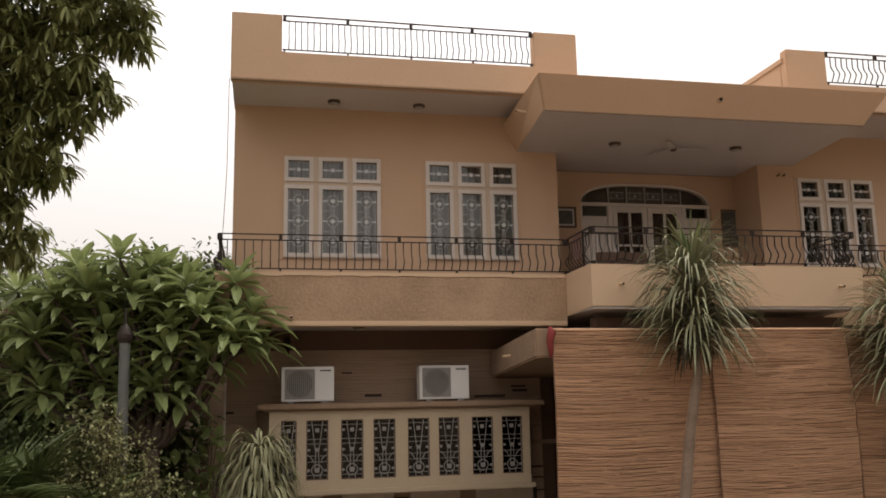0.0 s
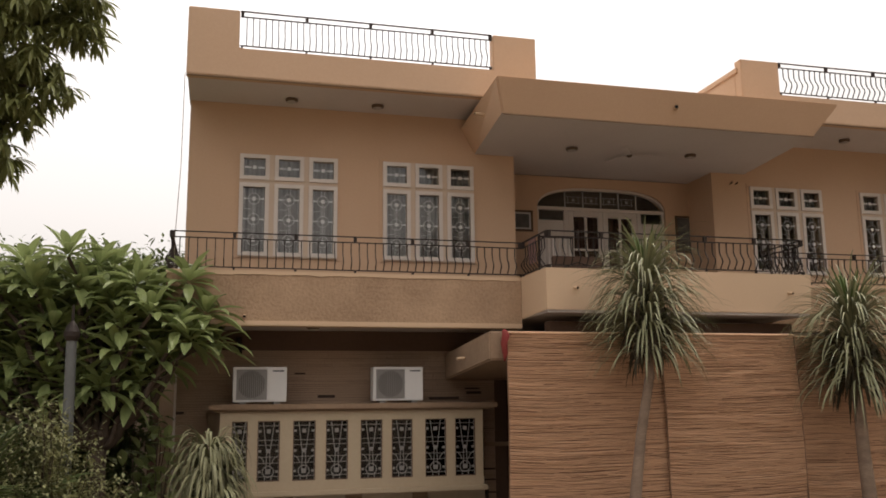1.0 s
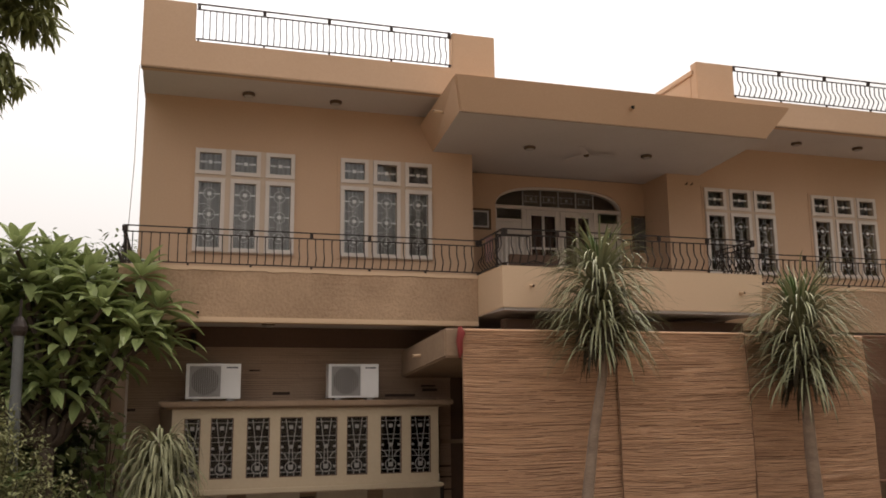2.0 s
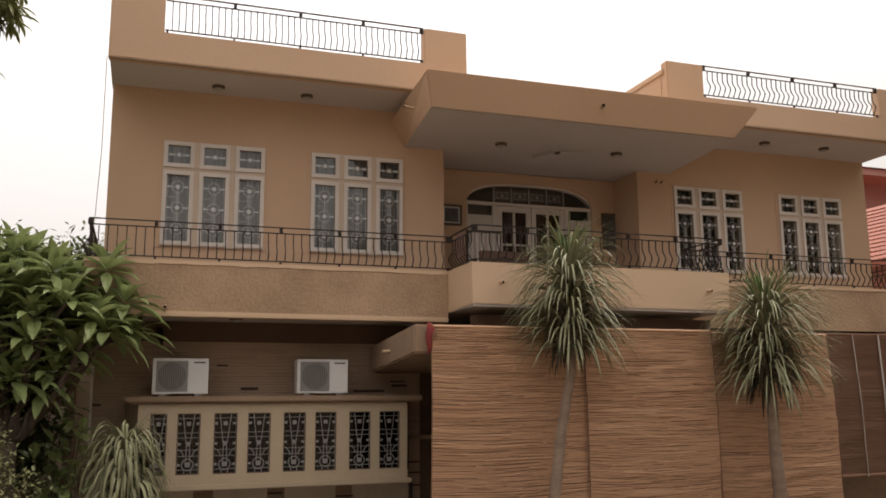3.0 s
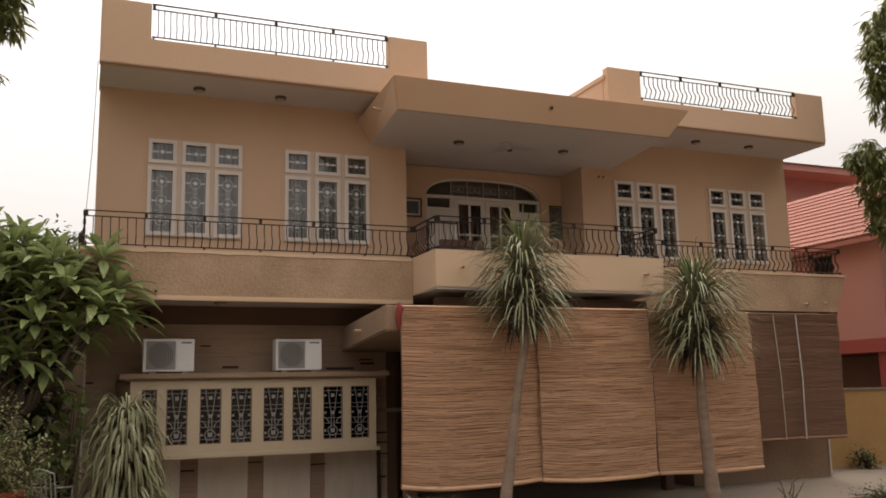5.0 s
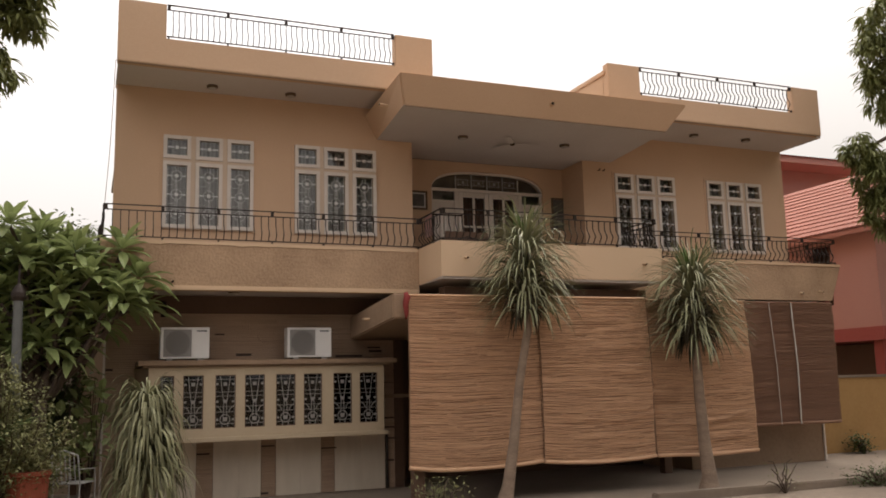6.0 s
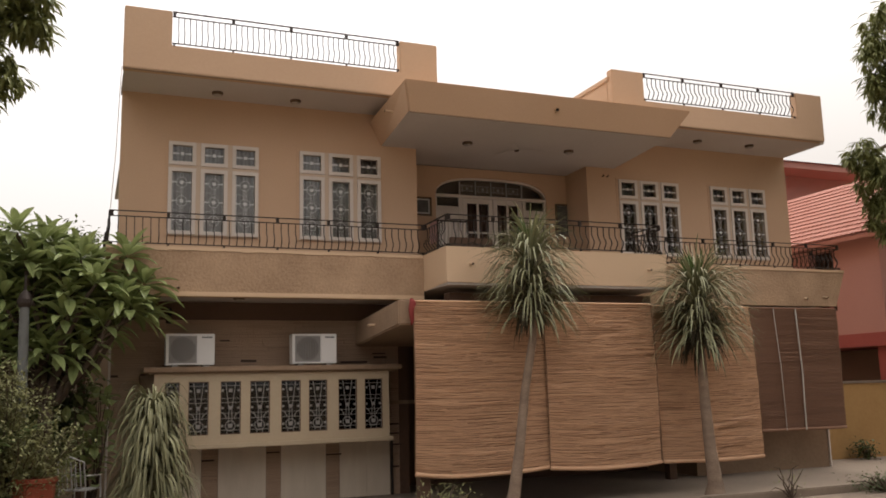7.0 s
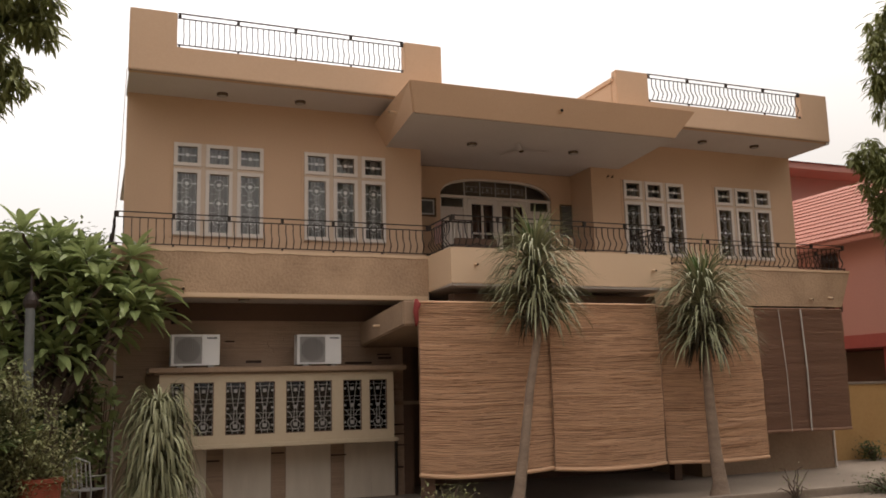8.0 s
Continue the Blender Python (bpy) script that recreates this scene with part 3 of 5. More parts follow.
def clad_area(x0, x1, z0, z1, dark=0.02):
    z = z0
    while z < z1 - 0.01:
        h = min(rnd.uniform(0.026, 0.05), z1 - z)
        x = x0
        while x < x1 - 0.01:
            w = min(rnd.uniform(0.25, 0.95), x1 - x)
            y = 0.02 - rnd.uniform(0.012, 0.034)
            # proud dark strips in place of recessed slots, their shade put into colour
            if rnd.random() < dark and w > .2:
                ww = rnd.uniform(.12, .3)
                strip(V2, F2, x, x + ww, z + .002, z + h - .002, 0.02 - .042, 0.02)
                x += ww
            else:
                strip(V, F, x + .002, x + w - .002, z + .002, z + h - .002, y, 0.02)
                x += w
        z += h


clad_area(0.0, 5.3, 2.3, 3.62, 0.03)
clad_area(0.0, 0.62, GZ, 2.3)
for x0, x1 in ((0.62, 0.9), (1.57, 1.86), (2.72, 2.99), (3.84, 4.10), (5.1, 5.3)):
    clad_area(x0, x1, GZ, 2.3, 0.05)
part("stone_cladding", quad_mesh("stone_cladding", V, F, M["clad"]), None, house, "thin stacked brown stone cladding", kind="stuff")
part("slot_shade_strips", quad_mesh("slot_shade_strips", V2, F2, M["slot_dark"]), None, house, kind="stuff")
for x0, x1 in ((0.9, 1.57), (1.86, 2.72), (2.99, 3.84), (4.10, 5.1)):
    xm = (x0 + x1) / 2
    for a_, b_ in ((x0 + .004, xm - .03), (xm - .03, xm + .03), (xm + .03, x1 - .004)):
        part("wall_panel", boxes((a_, b_, -0.004 if b_ - a_ > .1 else .008, 0.02, GZ, 1.5), bevel=0.002), M["panel"], house, "streaked pale grey wall panel")
part("drain_pipe", tube(bmesh.new(), [(5.12, -.06, GZ), (5.12, -.06, 1.36)], .03), M["iron"], house)
part("corner_trim", boxes((-0.035, 0.0, -0.03, .25, GZ, 3.6)), M["white"], house)

SLOTS = [(0.86, 1.10), (1.25, 1.59), (1.79, 2.14), (2.30, 2.65), (2.85, 3.20), (3.35, 3.69), (3.90, 4.25), (4.40, 4.74)]
SZ0, SZ1 = 1.58, 2.49
bay = part("bay_window", wall_with_holes(0.68, 4.87, 1.43, 2.63, -0.70, -0.62, [(a, b, SZ0, SZ1) for a, b in SLOTS]), M["bayframe"], house,
           "beige bay window with eight narrow grilled lights")
part("bay_ledge", boxes((0.50, 5.10, -0.80, 0.0, 2.66, 2.75), (0.58, 5.02, -0.75, 0.0, 2.63, 2.66), bevel=0.012), M["ledge"], bay, "weathered brown ledge")
part("bay_sill", boxes((0.60, 4.93, -0.78, 0.0, 1.35, 1.43), bevel=0.015), M["bayframe"], bay)
for sx, x_in, x_out in ((1, 4.87, 5.08), (-1, 0.68, 0.48)):
    bm = bmesh.new()
    vs = [bm.verts.new(p) for p in ((x_in, -.70, 1.43), (x_in, -.70, 2.63), (x_out, -.02, 2.63), (x_in + sx * .08, -.02, 1.43))]
    bm.faces.new(vs if sx > 0 else vs[::-1])
    part("bay_cheek", bm, M["ledge"], bay)
# black sheet that paints in the darkness behind the bay panes
part("bay_shade_sheet", boxes((0.7, 4.86, -0.3, -0.28, 1.43, 2.63)), M["shade_black"], bay)


def slot_grille(w, h):
    bm = bmesh.new()
    cx = w / 2
    for cz, s in ((h * .83, .03), (h * .5, .03), (h * .16, .035)):
        box(bm, cx - s, cx + s, -.01, .006, cz - s, cz + s)
        for k in (-1, 1):
            box(bm, *sorted((cx + k * (w / 2 - .06), cx + k * (w / 2 - .005))), -.008, .005, cz - .018, cz + .018)
    ring(bm, cx, h * .16, .085, .014)
    for k in (-1, 1):
        for x_lo, x_hi, z_lo, z_hi in ((.03, .085, .5, .98), (.035, .02, .16, .5)):
            n = 6
            for i in range(n):
                u, v = i / n, (i + 1) / n
                xa, xb = cx + k * (x_lo + (x_hi - x_lo) * u), cx + k * (x_lo + (x_hi - x_lo) * v)
                za, zb = h * (z_lo + (z_hi - z_lo) * u), h * (z_lo + (z_hi - z_lo) * v)
                bm.faces.new([bm.verts.new(p) for p in ((xa - .006, -.002, za), (xa + .006, -.002, za), (xb + .006, -.002, zb), (xb - .006, -.002, zb))])
        ring(bm, cx + k * (w / 2 + .02), h * .28, .13, .013, 14, 0, .01, math.pi * (.5 if k > 0 else 0.02), math.pi * (.98 if k > 0 else .5))
        box(bm, cx + k * (w / 2 - .012) - .006, cx + k * (w / 2 - .012) + .006, -.004, .004, 0, h)
        box(bm, cx + k * .05 - .005, cx + k * .05 + .005, -.004, .004, 0, h * .1)
    for fz in (.08, .3, .4, .6, .68, .92):
        box(bm, .0, w, -.003, .003, h * fz - .004, h * fz + .004)
    return bm


for a_, b_ in SLOTS:
    part("grille", slot_grille(b_ - a_, SZ1 - SZ0), M["acgrille"], bay, "pale patterned window grille").location = (a_, -.665, SZ0)
    p = part("pane", boxes((a_, b_, -.65, -.645, SZ0, SZ1)), M["darkglass"], bay)
    part("rebate", boxes((a_, a_ + .014, -.69, -.63, SZ0, SZ1), (b_ - .014, b_, -.69, -.63, SZ0, SZ1),
                         (a_ + .014, b_ - .014, -.69, -.63, SZ1 - .014, SZ1), (a_ + .014, b_ - .014, -.69, -.63, SZ0, SZ0 + .014)), M["brown"], bay)

# porch behind the blinds
bm = bmesh.new()
lo = [bm.verts.new(p) for p in ((4.31, -2.93, 3.32), (11.4, -2.93, 3.32), (11.4, 0.0, 3.12), (4.55, 0.0, 3.12), (4.36, -.25, 3.12))]
hi = [bm.verts.new(p) for p in ((4.31, -2.93, 3.735), (11.4, -2.93, 3.735), (11.4, 0.0, 3.58), (4.55, 0.0, 3.58), (4.36, -.25, 3.56))]
bm.faces.new(lo[::-1])
bm.faces.new(hi)
for i in range(5):
    bm.faces.new((lo[i], lo[(i + 1) % 5], hi[(i + 1) % 5], hi[i]))
bmesh.ops.recalc_face_normals(bm, faces=bm.faces[:])
bmesh.ops.bevel(bm, geom=bm.edges[:], offset=0.025, segments=3, affect="EDGES")
part("porch_roof", bm, M["ledge"], house, "brown weathered porch roof slab sloping back to the wall")
# porch walls coloured dark brown to paint in the shade under the slab
part("porch_wall", boxes((5.3, 11.8, 1.2, 1.4, GZ, 3.9)), M["brown"], house)
part("porch_wall", boxes((5.3, 5.5, 0.02, 1.2, GZ, 3.62)), M["brown"], house)
part("wall_rail", boxes((5.12, 5.9, -.05, .02, 2.0, 2.07), bevel=.006), M["ledge"], house, "pale rail across the porch side")
part("lower_wall", boxes((11.8, 15.5, -0.62, -0.4, GZ, 3.9)), M["ledge"], house, "grey-brown plastered lower wall")
part("lower_wall", boxes((11.8, 12.0, -0.4, 1.4, GZ, 3.9)), M["ledge"], house)
part("wall_edge", boxes((15.5, 15.54, -0.66, -0.4, GZ, 3.9)), M["white"], house)
part("red_column", boxes((15.36, 15.5, -1.18, -1.0, GZ + 2.6, 3.91)), M["redtrim"], house)
part("porch_post", boxes((4.66, 4.84, -2.85, -2.67, GZ, 3.315)), M["brown"], house)
part("porch_post", boxes((10.9, 11.08, -0.9, -0.72, GZ, 3.17)), M["brown"], house)

# spouts, soffit lamps, wire
for p0, p1 in (((4.70, -1.64, 7.36), (4.50, -1.78, 7.33)), ((7.72, -2.42, 7.43), (7.68, -2.56, 7.42)), ((5.86, -2.38, 4.45), (5.86, -2.52, 4.43)),
               ((9.6, -2.38, 4.44), (9.6, -2.52, 4.42)), ((0.98, -1.27, 4.06), (0.98, -1.38, 4.04)), ((4.36, -1.55, 3.42), (4.2, -1.6, 3.41)),
               ((14.55, -1.27, 4.08), (14.55, -1.38, 4.06)), ((15.1, -1.27, 4.12), (15.1, -1.42, 4.09))):
    wide = .034 if p0[2] > 7.4 else .024
    bm = tube(bmesh.new(), [p0, p1], wide, 12, caps=False)
    tube(bm, [p0, p1], wide - .006, 12, caps=False)
    sp = part("spout", bm, M["cream"], house)
    # a black plug gives the open mouth its shade by colour
    part("spout_shade_plug", tube(bmesh.new(), [Vector(p0) * .2 + Vector(p1) * .8, Vector(p0) * .06 + Vector(p1) * .94], wide - .0055, 12), M["shade_black"], sp)


def soffit_lamp(x, y, z):
    t = thing("ceiling_light", "round bronze surface-mounted light under the soffit", "ceiling light", (x, y, z), "soffit lights")
    bm = tube(bmesh.new(), [(x, y, z), (x, y, z - .03), (x, y, z - .05)], [.105, .105, .09], 20)
    part("rim", bm, M["lampbrass"], t)
    bm = tube(bmesh.new(), [(x, y, z - .05), (x, y, z - .072), (x, y, z - .082)], [.08, .065, .02], 20)
    part("lens", bm, M["lens"], t, smooth=True)


for x, y, z in ((1.69, -.43, 7.822), (3.16, -.42, 7.822), (12.6, -.42, 7.822), (14.08, -.45, 7.822), (6.61, -.74, 7.186), (8.93, -.78, 7.186)):
    soffit_lamp(x, y, z)

soffit_lamp(2.05, -.95, 3.948)
t = thing("ceiling_fan", "pale ceiling fan under the canopy", "ceiling fan", (7.73, -.72, 7.186))
part("rod", tube(bmesh.new(), [(7.73, -.72, 7.186), (7.73, -.72, 7.15)], .03, 8), M["soffit"], t)
part("motor", tube(bmesh.new(), [(7.73, -.72, 7.15), (7.73, -.72, 7.14), (7.73, -.72, 7.10), (7.73, -.72, 7.085)], [.03, .05, .05, .02], 18), M["lampbrass"], t)
for k in range(3):
    bm = boxes((.06, .55, -.045, .045, -.004, .004))
    bmesh.ops.transform(bm, matrix=Matrix.Translation((7.73, -.72, 7.12)) @ Matrix.Rotation(-.1 + k * math.tau / 3, 4, "Z") @ Matrix.Rotation(.12, 4, "X"), verts=bm.verts[:])
    part("blade", bm, M["soffit"], t)
for x in (10.40, 10.52):
    part("hook", tube(bmesh.new(), [(x, Y1, 6.98), (x, Y1 - .06, 6.98), (x, Y1 - .07, 7.01)], .014, 6), M["lampbrass"], house)
t = thing("wall_bracket", "dark iron wall bracket under the balcony", "bracket", (.95, -.02, 3.7))
part("plate", boxes((.90, 1.0, -.02, .0, 3.55, 3.85)), M["iron"], t)
part("arm", tube(bmesh.new(), [(.95, -.02, 3.8), (.95, -.35, 3.78), (.95, -.38, 3.66)], .02, 8), M["iron"], t)

# ---- railings ----
def baluster_mesh(h, belly, w=0.0075):
    """A thin square bar from z 0 to h whose belly swells towards -y."""
    prof = [(0, 0), (.06, -.1), (.16, -.62), (.27, -1.0), (.38, -.85), (.52, -.25), (.66, .1), (.8, .08), (1, 0)]
    v, f = [], []
    for u, b in prof:
        y, z = b * belly, u * h
        v += [(-w, y - w, z), (w, y - w, z), (w, y + w, z), (-w, y + w, z)]
    for i in range(len(prof) - 1):
        for k in range(4):
            a, b = i * 4 + k, i * 4 + (k + 1) % 4
            f.append((a, b, b + 4, a + 4))
    return quad_mesh("baluster", v, f, M["iron"])


BAL = {}


def railing_run(t, p0, p1, z_low, z_top, spacing, post_step, belly=0.075, ends=True):
    """One straight run of railing from p0 to p1 (x, y), seen from the side where the belly swells (to the right-hand side of the way)."""
    a, b = Vector((*p0, 0)), Vector((*p1, 0))
    d = b - a
    L = d.length
    ang = math.atan2(d.y, d.x)
    rot = Matrix.Rotation(ang, 4, "Z")
    z_bot, z_mid = z_low + 0.06, z_top - 0.09

    def bar(name, s0, s1, half, z0, z1):
        bm = boxes((s0, s1, -half, half, z0, z1))
        bmesh.ops.transform(bm, matrix=Matrix.Translation(a) @ rot, verts=bm.verts[:])
        part(name, bm, M["iron"], t)
    bar("top_rail", 0, L, .018, z_top - .014, z_top)
    bar("middle_rail", 0, L, .011, z_mid - .016, z_mid)
    bar("bottom_rail", 0, L, .011, z_bot - .016, z_bot)
    h = z_mid - .016 - z_bot
    key = (round(h, 3), belly)
    if key not in BAL:
        BAL[key] = baluster_mesh(h, belly)
    n = max(2, round(L / spacing))
    for i in range(1, n):
        q = a + d * (i / n)
        put("baluster", BAL[key], M["iron"], t, Matrix.Translation((q.x, q.y, z_bot)) @ rot)
    m = max(1, round(L / post_step))
    for i in range(m + 1):
        s = min(max(L * i / m, .03), L - .03)
        bar("collar", s - .024, s + .024, .024, z_mid, z_top - .014)
        bar("foot", s - .016, s + .016, .016, z_low, z_bot - .016)


def railing(label, runs, z_low, z_top, spacing, post_step):
    (x0, y0), _ = runs[0]
    t = thing("railing", label, "railing", (x0, y0, z_low), "iron railings")
    for p0, p1 in runs:
        railing_run(t, p0, p1, z_low, z_top, spacing, post_step)
    return t


YB = YE + 0.07
railing("black wrought-iron balcony railing with swelling bars", [((-0.12, 1.2), (-0.12, YB)), ((-0.12, YB), (5.45, YB)), ((5.46, YB), (5.46, -2.33)),
        ((5.46, -2.33), (9.98, -2.33)), ((9.98, -2.33), (9.98, YB)), ((9.99, YB), (15.76, YB)), ((15.76, YB), (15.76, 0.5))], 4.751, 5.345, 0.13, 0.92)
railing("black wrought-iron roof railing between parapet piers", [((0.80, YE + .04), (4.99, YE + .04))], 8.307, 8.945, 0.10, 1.05)
railing("black wrought-iron roof railing between parapet piers", [((10.59, YE + .04), (14.81, YE + .04))], 8.307, 8.945, 0.115, 1.05)


# ---- reed blinds ----
def reed_blind(label, x0, x1, y, z0, z1, material, sag, seed, lean=0.0, skew=0.0, bulge=0.05, n=30, reed=0.0135, folds=()):
    t = thing("bamboo_blind", label, "blind", ((x0 + x1) / 2, y, z1), "reed blinds round the porch")
    r = random.Random(seed)
    rows = int((z1 - z0) / reed)
    v, f = [], []

    def place(u, s):
        """u runs along the width, s down the drop, both 0 to 1."""
        drop = (z1 - z0) * s + sag * s * math.sin(math.pi * u) ** 0.8
        yy = y - bulge * math.sin(math.pi * s) * (0.6 + 0.4 * math.sin(u * 5 + seed)) - lean * s
        for s0, rise, deep in folds:
            yy -= deep * math.exp(-((s - s0 - rise * (u - .5)) / .022) ** 2) * min(1, u * 1.6) * (1 - u ** 6)
        yy += 0.007 * noise.noise((u * 1.6 + 3.0, s * 26.0, seed * 5.3)) * min(1, s * 8)
        yy += 0.024 * noise.noise((u * 3.0, s * 9.0, seed * 3.1)) * min(1, s * 8)
        return x0 + (x1 - x0) * u + skew * s, yy, z1 - drop + 0.022 * min(1, s * 4) * noise.noise((u * 2.5, s * 5.0, seed * 7.7))
    for i in range(rows):
        cuts = [0.0]
        while cuts[-1] < 1:
            cuts.append(min(1.0, cuts[-1] + r.uniform(.12, .6)))
        for u0, u1 in zip(cuts, cuts[1:]):
            u0, u1 = max(0, u0 - .015), min(1, u1 + .015)
            wob, tilt = r.uniform(-.5, .5), r.uniform(-.45, .45)
            fat = r.uniform(.7, 1.1) if r.random() < .86 else r.uniform(1.2, 1.9)
            ph = r.uniform(0, 99)
            base = len(v)
            out = r.uniform(.001, .008) if r.random() < .85 else r.uniform(.006, .013)
            m_ = max(3, round(n * (u1 - u0)))
            for k in range(m_ + 1):
                u = u0 + (u1 - u0) * k / m_
                w = wob + tilt * (k / m_ - .5) + 1.0 * noise.noise((u * 5.0 + ph, i * .31, seed))
                X, Yy, Z = place(u, min(1, max(0, (i + .5 + w) / rows)))
                hh = reed * fat * .5
                v += [(X, Yy, Z + hh), (X, Yy - out - .004, Z + hh * .2), (X, Yy - out * .4, Z - hh), (X, Yy + .006, Z)]
            for k in range(m_):
                p, q_ = base + 4 * k, base + 4 * k + 4
                for q in range(3):
                    f.append((p + q, p + q + 1, q_ + q + 1, q_ + q))
                f.append((p + 3, p, q_, q_ + 3))
    part("reeds", quad_mesh("reeds", v, f, material), None, t, kind="stuff", smooth=True)
    # lining right behind the reeds; on golden blinds its darker colour paints in shade
    bm = bmesh.new()
    grid = [[bm.verts.new(Vector(place(k / n, j / 80)) + Vector((0, .012, 0))) for k in range(n + 1)] for j in range(81)]
    for ra, rb in zip(grid, grid[1:]):
        for k in range(n):
            bm.faces.new((ra[k], ra[k + 1], rb[k + 1], rb[k]))
    part("lining", bm, M["reed_gap_shade"] if material is M["reed"] else material, t, smooth=True)
    for u in (0.0, 1.0):
        bm = tube(bmesh.new(), [Vector(place(u, j / 16)) + Vector((0.0, -.012, 0)) for j in range(17)], .007, 6)
        part("edge_tape", bm, M["tape"], t)
    bm = tube(bmesh.new(), [Vector(place(k / n, 1.0)) + Vector((0, -.01, -.005)) for k in range(n + 1)], .034, 8)
    part("bottom_roll", bm, material, t, smooth=True)
    part("head_rail", tube(bmesh.new(), [Vector(place(k / n, 0.0)) + Vector((0, .0, .0)) for k in range(n + 1)], .022, 8), material, t, smooth=True)
    return t


reed_blind("golden-brown reed blind hung over the porch opening", 4.54, 6.97, -3.0, 0.93, 3.70, M["reed"], 0.06, 1, skew=-.02)
reed_blind("golden-brown reed blind hung over the porch opening", 6.91, 9.16, -3.025, 0.90, 3.70, M["reed"], 0.05, 2, skew=0.03, folds=((.86, -.04, .025), (.45, .05, .02)))
reed_blind("golden-brown reed blind with a ragged sagging hem", 9.17, 11.47, -2.95, 0.88, 3.68, M["reed"], 0.03, 3, skew=.10, folds=((.80, -.13, .05), (.93, -.16, .04), (.62, -.05, .02)))
side = reed_blind("dark weathered reed blind tied with pale cords", 11.55, 15.36, -1.34, 1.22, 3.84, M["reed_dark"], 0.0, 4, bulge=.02, skew=-.02)
for xa, xb, r_ in ((13.51, 13.62, .009), (14.13, 14.16, .018)):
    part("cord", tube(bmesh.new(), [(xa, -1.40, 3.83), ((xa + xb) / 2 + .02, -1.42, 2.5), (xb, -1.40, 1.2)], r_, 6), M["rope"], side, "pale vertical cord")
knot = thing("cloth_knot", "dark red cloth knotted at the blind's corner", "cloth", (4.5, -3.02, 3.6))
bm = tube(bmesh.new(), [(4.50, -3.03, 3.74), (4.52, -3.05, 3.66), (4.49, -3.05, 3.55), (4.51, -3.03, 3.40), (4.50, -3.02, 3.30)], [.03, .06, .05, .04, .012], 8)
part("knot", bm, M["cloth"], knot, smooth=True)


# ---- outdoor air-conditioning units ----
def ac_unit(x, z):
    t = thing("air_conditioner", "white outdoor air-conditioning unit on the window ledge", "air conditioner", (x, -.7, z), "outdoor units over the bay")
    w, h = 0.82, 0.57
    y0, y1 = -0.70, -0.42
    part("casing", boxes((x, x + w, y0 + .02, y1, z + .03, z + h), (x + .52, x + w - .004, y0, y0 + .02, z + .034, z + h - .004), (x + .004, x + .045, y0, y0 + .02, z + .034, z + h - .004),
                         (x + .045, x + .52, y0, y0 + .02, z + h - .035, z + h - .004), (x + .045, x + .52, y0, y0 + .02, z + .034, z + .06), bevel=0.006), M["ac"], t)
    part("fan_recess", boxes((x + .05, x + .515, y0 + .012, y0 + .018, z + .065, z + h - .04)), M["acgrille"], t)
    cx, cz = x + .28, z + h / 2 + .015
    bm = tube(bmesh.new(), [(cx, y0 + .010, cz), (cx, y0 + .006, cz)], .215, 28)
    part("fan_opening", bm, M["acdark"], t)
    bm = bmesh.new()
    for i in range(14):
        xx = cx - .2 + i * .0308
        hh = math.sqrt(max(.0, .215 ** 2 - (xx - cx) ** 2))
        box(bm, xx - .004, xx + .004, y0 - .006, y0 + .003, cz - hh, cz + hh)
    part("fan_grille", bm, M["acgrille"], t)
    bm = bmesh.new()
    ring(bm, cx, cz, .215, .014, 28, y0 - .004)
    part("grille_ring", bm, M["acgrille"], t)
    part("badge", boxes((x + .60, x + .625, y0 - .003, y0, z + h - .075, z + h - .05), (x + .63, x + .66, y0 - .003, y0, z + h - .075, z + h - .05),
                        (x + .665, x + .70, y0 - .003, y0, z + h - .075, z + h - .05), (x + .705, x + .77, y0 - .003, y0, z + h - .075, z + h - .05)), M["badge"], t, "dark maker's mark bars")
    for dx in (.1, .62):
        part("foot", boxes((x + dx, x + dx + .1, y0 - .02, y1, z, z + .03)), M["acgrille"], t)


ac_unit(0.86, 2.752)
ac_unit(3.05, 2.752)


# ---- things on the balcony ----
def picture(x0, x1, z0, z1, label, edge):
    t = thing("picture", label, "picture", ((x0 + x1) / 2, YR, z0))
    part("picture_frame", boxes((x0, x1, YR - .03, YR - .002, z0, z0 + .04), (x0, x1, YR - .03, YR - .002, z1 - .04, z1),
                                (x0, x0 + .04, YR - .03, YR - .002, z0 + .04, z1 - .04), (x1 - .04, x1, YR - .03, YR - .002, z0 + .04, z1 - .04)), M["lampbrass"], t)
    part("mount", boxes((x0 + .04, x1 - .04, YR - .012, YR - .003, z0 + .04, z1 - .04)), M["lead"], t, "pale mount")
    part("print", boxes((x0 + .04 + edge, x1 - .04 - edge, YR - .016, YR - .012, z0 + .04 + edge, z1 - .04 - edge)), M["picture"], t)


picture(6.12, 6.55, 6.04, 6.46, "small dark framed picture on the recess wall", .035)
picture(9.66, 10.02, 5.72, 6.49, "dark framed panel on the recess wall", .004)


